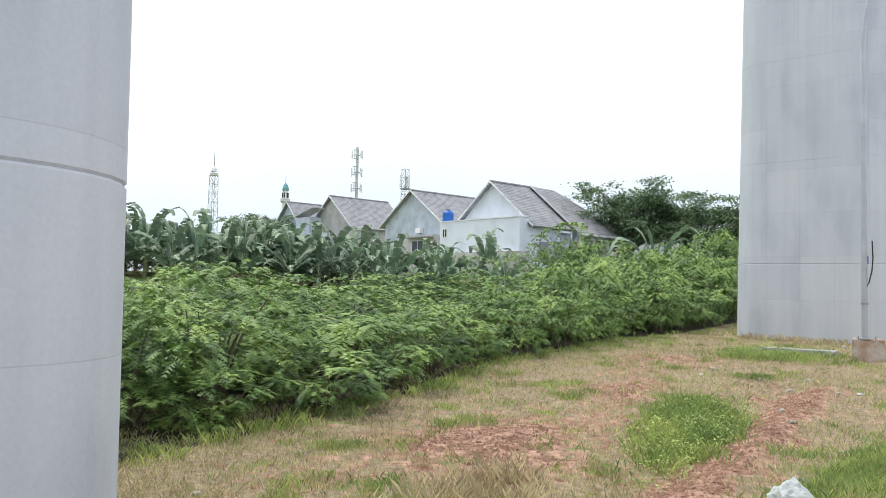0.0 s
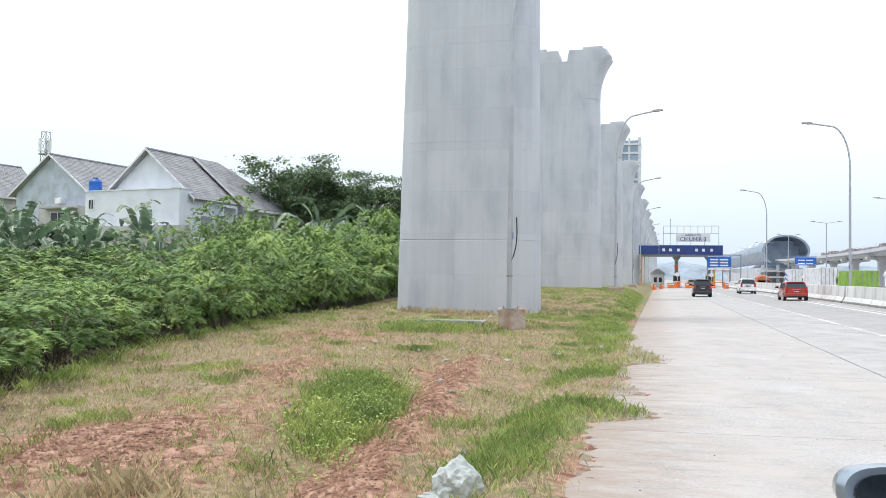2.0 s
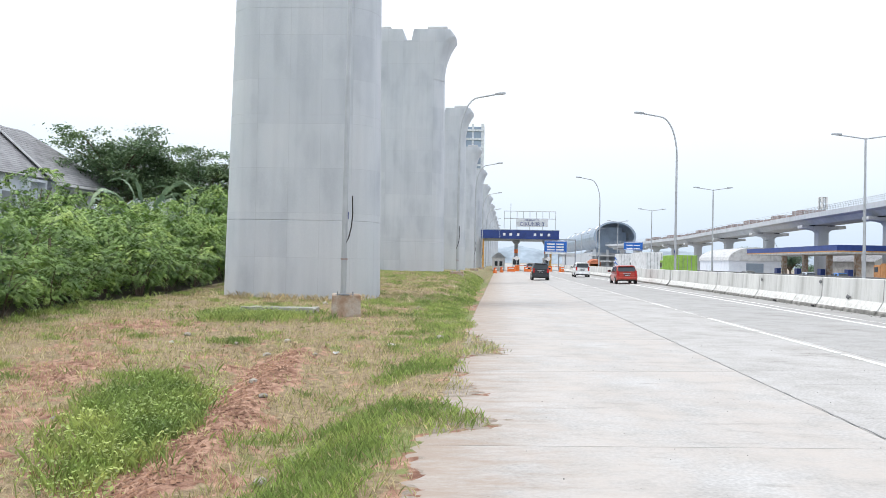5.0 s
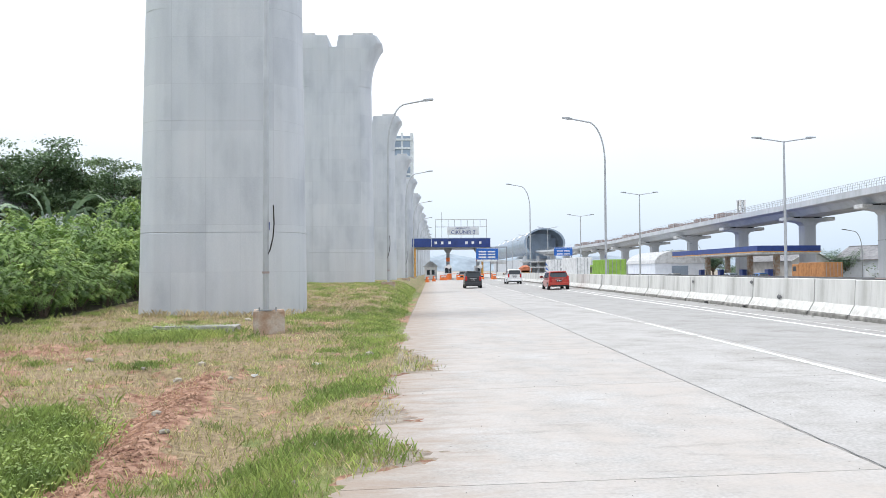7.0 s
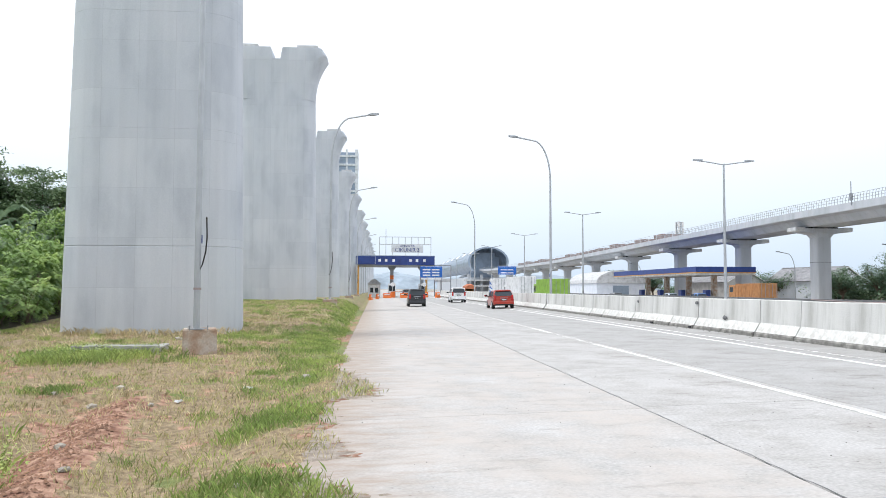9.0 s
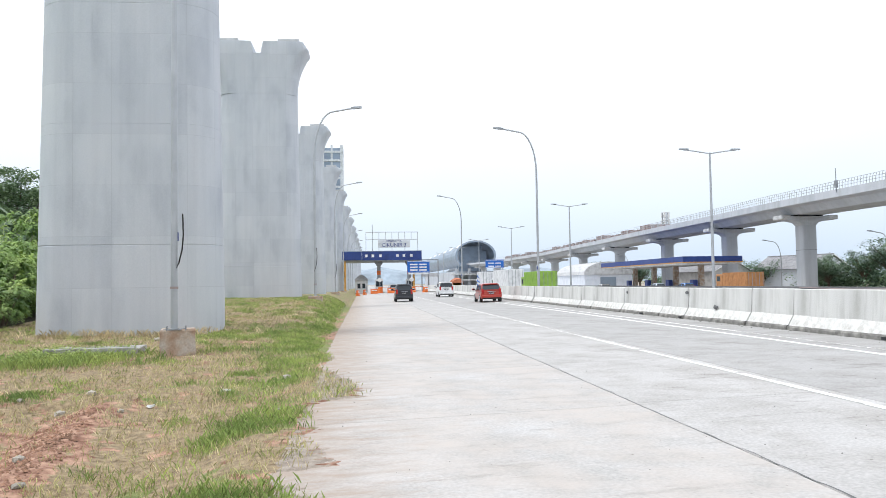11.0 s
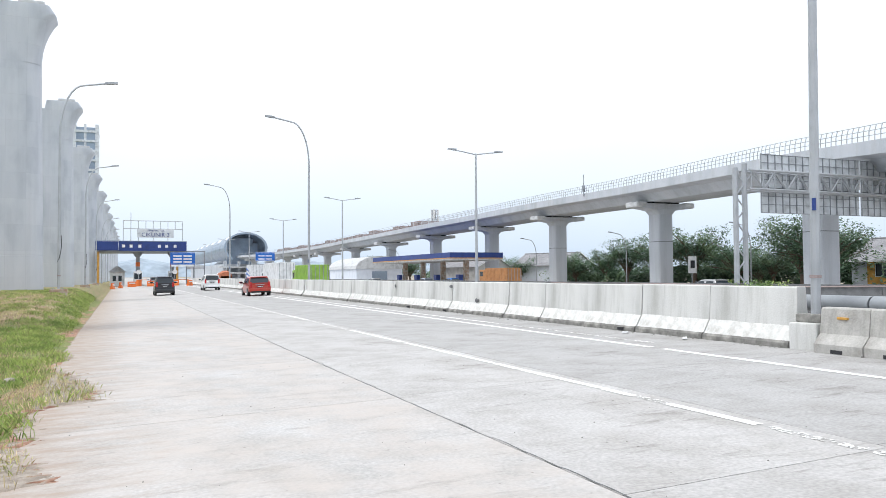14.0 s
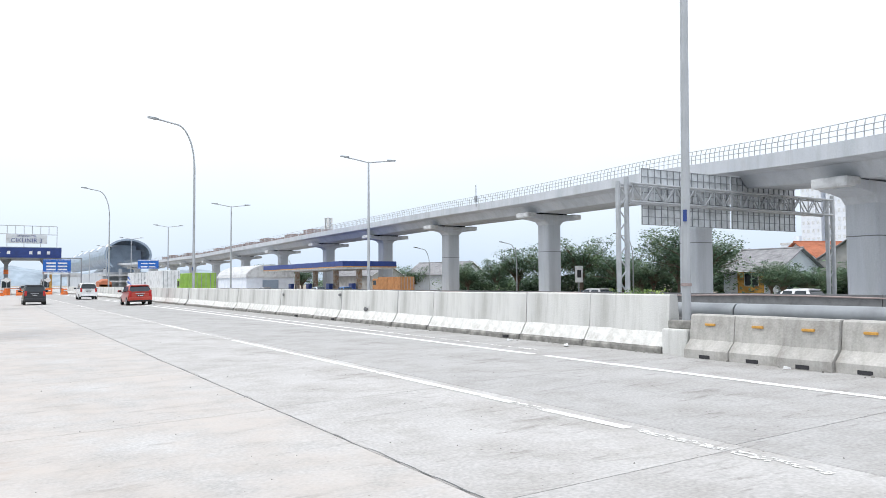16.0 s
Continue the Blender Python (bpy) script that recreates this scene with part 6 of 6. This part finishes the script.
part("board", B((-.6, .6, 0, .06, 2.0, 4.0), bevel=.02), WHITEP, info)
part("symbol", B((-.3, .3, -.03, -.003, 2.6, 3.5)), DARK, info)
part("post", T([(0, .1, 0), (0, .1, 4)], .07), STEELD, info)


# ---- vehicles ----
def paint(name, c, metal=0.2):
    return material(name, c, 0.28, metal=metal, scale=2, bump=0, amount=.2, coat=.6)


def build_car(name, m, mat, label, L=4.2, W=1.70, H=1.69, hatch=0.12, bonnet=0.95, sill=0.22):
    """Origin under the rear bumper's middle; the car points along +y."""
    t = thing(name, m, label, "car")
    belt, hw = H * .60, W / 2
    def sec(y, w, z0, z1, r=.12):
        return [(-w + r * .4, y, z0), (w - r * .4, y, z0), (w, y, z0 + .18), (w, y, z1 - .18), (w - r, y, z1 - .02), (w - 2.2 * r, y, z1), (-w + 2.2 * r, y, z1), (-w + r, y, z1 - .02), (-w, y, z1 - .18), (-w, y, z0 + .18)]
    part("body", loft([sec(0.02, hw * .88, .42, belt - .08), sec(.12, hw * .97, .32, belt), sec(.9, hw, sill, belt + .02), sec(L - bonnet - .5, hw, sill, belt - .01), sec(L - bonnet, hw * .99, sill, belt - .05), sec(L - .4, hw * .95, .25, belt - .20), sec(L - .08, hw * .84, .30, belt - .34), sec(L, hw * .72, .36, belt - .42)]), mat, t, smooth=False)
    def top(y, w, z):
        return [(-w, y, belt - .06), (w, y, belt - .06), (w * .97, y, belt + .06), (w * .84, y, z - .07), (w * .72, y, z), (-w * .72, y, z), (-w * .84, y, z - .07), (-w * .97, y, belt + .06)]
    cab = [top(.10, hw * .93, belt + .10), top(.10 + hatch, hw * .95, H - .14), top(.10 + hatch + .16, hw * .96, H - .03), top(1.5, hw * .97, H), top(L - bonnet - 1.15, hw * .96, H - .05), top(L - bonnet - .75, hw * .95, H - .22), top(L - bonnet + .05, hw * .93, belt + .02)]
    part("cabin", loft(cab), mat, t)
    y0 = .10
    part("rear_window", loft([[(-hw * .84, y0 - .025, belt + .10), (hw * .84, y0 - .025, belt + .10), (hw * .84, y0 + .1, belt + .10), (-hw * .84, y0 + .1, belt + .10)],
                              [(-hw * .74, y0 + hatch - .03, H - .15), (hw * .74, y0 + hatch - .03, H - .15), (hw * .66, y0 + hatch + .1, H - .17), (-hw * .66, y0 + hatch + .1, H - .17)]]), GLASS, t)
    for s in (-1, 1):
        for a, b in ((.55, 1.45), (1.55, 2.35), (2.45, L - bonnet - .55)):
            part("side_window", loft([[(s * (hw * .955), a, belt + .08), (s * (hw * .955), b, belt + .08), (s * hw * .9, b, belt + .08), (s * hw * .9, a, belt + .08)],
                                      [(s * hw * .845, a + .06, H - .15), (s * hw * .845, b - .1, H - .15), (s * hw * .79, b - .1, H - .15), (s * hw * .79, a + .06, H - .15)]]), GLASS, t)
        part("tail_light", B((s * hw * .80 - .09, s * hw * .80 + .09, -.005, .18, belt - .26, belt + .16), bevel=.03), LAMPRED, t, "red tail light")
        part("head_light", B((s * hw * .70 - .16, s * hw * .70 + .16, L - .22, L - .05, belt - .42, belt - .28), bevel=.03), GLASS, t)
        for y in (.72, L - .82):
            w = part("wheel", T([(s * (hw - .20), y, .31), (s * (hw + .005), y, .31)], .31, 18), RUBBER, t)
            part("rim", T([(s * (hw - .02), y, .31), (s * (hw + .012), y, .31)], .19, 12), STEEL, w)
        my, mx, mz = L - bonnet - .60, s * (hw + .16), belt + .12
        rings = []
        for y, kx, kz in ((0, .135, .072), (.004, .15, .085), (.05, .152, .088), (.10, .125, .074), (.145, .08, .048), (.165, .03, .02)):
            ring = [(mx + kx * abs(math.cos(a)) ** .7 * (1 if math.cos(a) > 0 else -1), my + y, mz + kz * abs(math.sin(a)) ** .8 * (1 if math.sin(a) > 0 else -.85)) for a in (2 * math.pi * k / 28 for k in range(28))]
            rings.append([(mx + .88 * (x - mx) + s * .47 * (v - my), my - s * .47 * (x - mx) + .88 * (v - my), z) for x, v, z in ring])
        mir = part("mirror", loft(rings), mat, t, smooth=True)
        part("mirror_glass", loft([[(mx + .86 * (x - mx) + s * .5 * d, my + .86 * (y - my) + d, mz + .86 * (z - mz)) for x, y, z in rings[0]] for d in (-.012, -.005)]), GLASS, mir)
        part("mirror_arm", B((min(s * (hw - .06), s * (hw + .05)), max(s * (hw - .06), s * (hw + .05)), my + .04, my + .11, mz - .085, mz - .035), bevel=.012), RUBBER, mir)
    part("bumper", B((-hw * .92, hw * .92, -.07, .16, .30, .56), bevel=.06), mat, t)
    part("bumper_trim", B((-hw * .84, hw * .84, -.078, .05, .27, .37), bevel=.02), RUBBER, t)
    part("spoiler", B((-hw * .70, hw * .70, .02 + hatch, .22 + hatch, H - .10, H - .045), bevel=.02), mat, t)
    part("tailgate_strip", B((-.32, .32, -.012, .06, belt - .07, belt - .035), bevel=.008), STEEL, t)
    part("windscreen", loft([[(-hw * .84, L - bonnet + .06, belt + .02), (hw * .84, L - bonnet + .06, belt + .02), (hw * .84, L - bonnet - .05, belt + .02), (-hw * .84, L - bonnet - .05, belt + .02)],
                             [(-hw * .70, L - bonnet - .70, H - .20), (hw * .70, L - bonnet - .70, H - .20), (hw * .70, L - bonnet - .80, H - .20), (-hw * .70, L - bonnet - .80, H - .20)]]), GLASS, t)
    part("wiper", T([(-.5, L - bonnet + .10, belt + .03), (.05, L - bonnet + .06, belt + .06)], .014, 5), RUBBER, t)
    pl = part("number_plate", B((-.22, .22, -.035, -.005, belt - .25, belt - .13)), DARK, t)
    part("plate_marks", B((-.17, -.10, -.04, -.036, belt - .215, belt - .165), (-.06, .08, -.04, -.036, belt - .215, belt - .165), (.11, .17, -.04, -.036, belt - .215, belt - .165)), WHITEP, pl)
    return t


LAMPRED = material("red_lamp_plastic", (0.45, 0.02, 0.02), 0.25, scale=4, bump=0)
P_BLACK, P_RED, P_SILVER, P_PALE = paint("black_car_paint", (.02, .023, .03)), paint("red_car_paint", (.42, .035, .02)), paint("silver_car_paint", (.42, .43, .44), .6), paint("pale_blue_silver_car_paint", (.40, .47, .55), .5)
build_car("people_carrier", pose(3.8, 67.0, .115), P_BLACK, "black people carrier driving along the toll road")
build_car("hatchback", pose(9.85, 53.5, .30, 0, -1.7, 0), P_RED, "red hatchback near the median barrier", L=4.1, H=1.48, hatch=.3)
build_car("people_carrier", pose(9.2, 80, .28), WHITEP, "white people carrier on the toll road")
build_car("crossover", pose(5.6, 134, .18), P_SILVER, "silver crossover slowing before the toll booth", H=1.60)
build_car("hatchback", pose(1.615, -8.58, .075, 0, -1.7, 0), P_PALE, "pale silver-blue car parked on the shoulder", L=3.9, W=1.68, H=1.46, bonnet=1.0)
P_BLUE = paint("blue_car_paint", (.05, .20, .55))
for x, y, c, nm in ((50, 108, P_BLUE, "blue car beside the fuel station"), (47, 112, P_PALE, "pale car beside the fuel station"), (40, 118, P_SILVER, "silver car on the far carriageway"), (44, 42, P_SILVER, "grey car on the far carriageway"), (47, 25.5, WHITEP, "white car on the far carriageway")):
    build_car("saloon_car", pose(x, y, -.2), c, nm, H=1.48, hatch=.35)


def build_truck(m, load, mat, label, L=6.0, W=2.4, H=2.6, bed=1.0):
    t = thing("truck", m, label, "truck", "lorries on the far carriageway")
    part("chassis", B((-.5, .5, 0, L + 2.2, .55, .85)), STEELD, t)
    if load == "box":
        b = part("cargo_box", B((-W / 2, W / 2, 0, L, bed, bed + H), bevel=.03), mat, t)
        for k in range(int(L / .45)):
            part("rib", B((-W / 2 - .03, -W / 2 + .001, .2 + .45 * k, .28 + .45 * k, bed + .1, bed + H - .1)), mat, b)
        for k in range(5):
            part("door_bar", B((-W / 2 + .2 + .5 * k, -W / 2 + .25 + .5 * k, -.05, 0, bed + .1, bed + H - .1)), STEELD, b)
    else:
        b = part("sideboard", B((-W / 2, W / 2, 0, L, bed, bed + 1.0)), YELLOW, t)
        rnd = random.Random(3)
        sec = []
        for i in range(9):
            y = L * i / 8
            k = .75 + .25 * math.sin(math.pi * i / 8) + rnd.uniform(-.05, .05)
            sec.append([(-W / 2 - .06, y, bed + .55), (W / 2 + .06, y, bed + .55), (W / 2, y, bed + 1.0 + .7 * k), (.5, y, bed + 1.0 + 1.25 * k), (-.5, y, bed + 1.0 + 1.2 * k), (-W / 2, y, bed + 1.0 + .7 * k)])
        part("tarpaulin", loft(sec), TARP, t, "sagging orange tarpaulin")
    c = part("cab", B((-W / 2 + .1, W / 2 - .1, L + .3, L + 2.2, .6, 2.7), bevel=.12), mat if load == "box" else WHITEP, t)
    part("cab_window", B((-W / 2 + .09, W / 2 - .09, L + .9, L + 1.9, 1.7, 2.4)), GLASS, c)
    for s in (-1, 1):
        for y in (1.2, L + 1.2):
            part("wheel", T([(s * (W / 2 - .35), y, .5), (s * (W / 2 - .02), y, .5)], .5, 14), RUBBER, t)
    return t


GREENB = material("lime_green_steel", (.26, .44, .07), .6, scale=1.5, bump=.05)
OCHREB = material("tan_timber_boards", (.42, .20, .08), .8, scale=2)
build_truck(pose(22, 172, -.2), "tarp", TARP, "truck with an orange tarpaulin over its load")
b1 = build_truck(pose(22, 128, -.2), "box", WHITEP, "white box truck with blue stripes", H=2.9)
for k in range(3):
    part("stripe", loft([[(-1.235, 1.0 + k * .9, 1.2 + .8 * k), (-1.235, 1.5 + k * .9, 1.15 + .8 * k), (-1.225, 1.5 + k * .9, 1.15 + .8 * k), (-1.225, 1.0 + k * .9, 1.2 + .8 * k)], [(-1.235, 5.9, 1.9 + .8 * k), (-1.235, 5.9, 1.45 + .8 * k), (-1.225, 5.9, 1.45 + .8 * k), (-1.225, 5.9, 1.9 + .8 * k)]]), BLUE, b1, "slanting blue stripe")
build_truck(pose(22, 104.5, -.2), "box", WHITEP, "white box truck in the far traffic", L=12, H=2.9)
build_truck(pose(22, 85, -.2), "box", GREENB, "lime-green container truck in the far traffic", L=8.0, H=2.3)
build_truck(pose(52, 92, -.2), "box", OCHREB, "truck with tan timber sides near the fuel station", L=7, H=1.9)

# ---- verge clutter ----
boxc = thing("lamp_foundation", pose(-4.98, 16.0, .02, 0, 0, 12), "square soil-stained concrete lamp foundation", "foundation", "lamp foundations")
part("body", loft([[(-a, -a, z), (a, -a, z), (a, a, z), (-a, a, z)] for a, z in ((.45, -.15), (.44, .66), (.42, .70))]), RUSTBOX, boxc)
part("cover", B((-.32, .2, -.3, .3, .66, .70)), STEELD, boxc)
part("loose_cable", T([(.12, -.28, 3.75), (.14, -.29, 3.2), (.11, -.30, 2.8), (.03, -.30, 2.45), (-.06, -.28, 2.25)], .022, 6), RUBBER, boxc, "black loose cable tied to the lamp mast")
for x, y in ((-.27, -.42), (-.27, -.06), (.2, -.42), (.2, -.06)):
    part("anchor_bolt", T([(x, y, .66), (x, y, .78)], .02, 8), STEELD, boxc)
for y in (44.2, 80, 116):
    copy_thing(boxc, pose(-3.08, y, lerp_table(VERGE, y) - .45))
mh = thing("manhole", pose(-7.1, 16.2, .08, 0, 0, 6), "broken square concrete manhole rim", "manhole")
part("rim", B((-1.1, 1.1, -.9, -.7, -.3, .22), (-1.1, -.9, -.7, .9, -.3, .16), (.9, 1.1, -.7, .9, -.3, .15), (-.9, .9, .7, .9, -.3, .14), bevel=.02), OLDC, mh)
part("dark_shaft", B((-.9, .9, -.7, .7, -.3, -.2)), DARK, mh)


def crumpled(m, r, squash, seed):
    t = thing("plastic_bag", m, "crumpled translucent white plastic bag on the grass", "plastic bag")
    bm = bmesh.new()
    bmesh.ops.create_icosphere(bm, subdivisions=4, radius=r)
    for v in bm.verts:
        d = v.co.normalized()
        k = 1 + .30 * noise.noise(d * 2.2 + Vector((seed, 0, 0))) + .16 * noise.noise(d * 5 + Vector((0, seed, 0))) + .08 * abs(noise.noise(d * 12))
        v.co = Vector((v.co.x * k * 1.1, v.co.y * k, max(-r * .35, v.co.z * k * squash)))
    part("bag", bm, BAG, t)
    bm = bmesh.new()
    bmesh.ops.create_icosphere(bm, subdivisions=3, radius=r * .5)
    for v in bm.verts:
        d = v.co.normalized()
        k = 1 + .5 * noise.noise(d * 3 + Vector((seed, 4, 0)))
        v.co = Vector((v.co.x * k * 1.6 - r * .95, v.co.y * k - r * .25, v.co.z * k * .35 - r * .25))
    part("loose_corner", bm, BAG, t)
    return t


crumpled(pose(-2.0, -2.52, ground_z(-2.0, -2.52) + .08, 0, 0, 20), .20, 1.25, 1.3)

rnd = random.Random(17)
bm = bmesh.new()
bmesh.ops.create_icosphere(bm, subdivisions=1, radius=1)
for v in bm.verts:
    v.co *= rnd.uniform(.7, 1.1)
    v.co.z *= .55
stone = tagged(mesh_object("stone", bm, STONE), "pale broken stone lying on the verge", "stone", "loose stones")
first = True
for i in range(44):
    x, y = rnd.uniform(-11, -1.2), rnd.uniform(-8, 24)
    r = rnd.choice((.03, .04, .05, .07, .10)) * (1 + .02 * max(0, y))
    m = scaled(x, y, ground_z(x, y) + r * .3, rnd.uniform(0, 360), r, r)
    if first:
        stone.matrix_basis, first = m, False
    else:
        q = copy_thing(stone, m)
        q.scale = (r, r * rnd.uniform(.7, 1.3), r)
bm = bmesh.new()
for i in range(230):
    x, y = rnd.uniform(-.5, 8), -8 + 30 * rnd.random() ** 1.6
    r = rnd.uniform(.004, .012)
    bmesh.ops.create_cone(bm, cap_ends=True, segments=5, radius1=r, radius2=r * .5, depth=r, matrix=Matrix.Translation((x, y, road_z(x) + r * .4)))
for i in range(160):
    x, y, r = 11.80 - .35 * rnd.random() ** 2, rnd.uniform(-2, 40), rnd.uniform(.008, .035)
    bmesh.ops.create_cone(bm, cap_ends=True, segments=5, radius1=r, radius2=r * .5, depth=r, matrix=Matrix.Translation((x, y, road_z(x) + r * .4)))
tagged(mesh_object("road_grit", bm, KERB), "dark grit scattered on the concrete", "grit", kind="stuff")
for i, (x, y, w) in enumerate(((2.6, -3.2, .07), (11.5, 8.6, .10), (11.45, 3.1, .06), (11.4, 10.6, .08), (-2.6, 9.5, .10), (-3.6, 8.2, .08), (-7.5, 9.0, .09))):
    z = road_z(x) if x > -1 else ground_z(x, y)
    lit = thing("litter_scrap", pose(x, y, z + .012, 0, 0, i * 50), "small scrap of white litter on the ground", "litter")
    part("scrap", loft([[(-w, -w * .5, 0), (w, -w * .4, .02), (w * .9, w * .5, 0), (-w * .8, w * .6, .015)], [(-w * .9, -w * .4, .03), (w * .8, -w * .3, .05), (w * .7, w * .4, .04), (-w * .6, w * .5, .05)]]), WHITEP, lit)
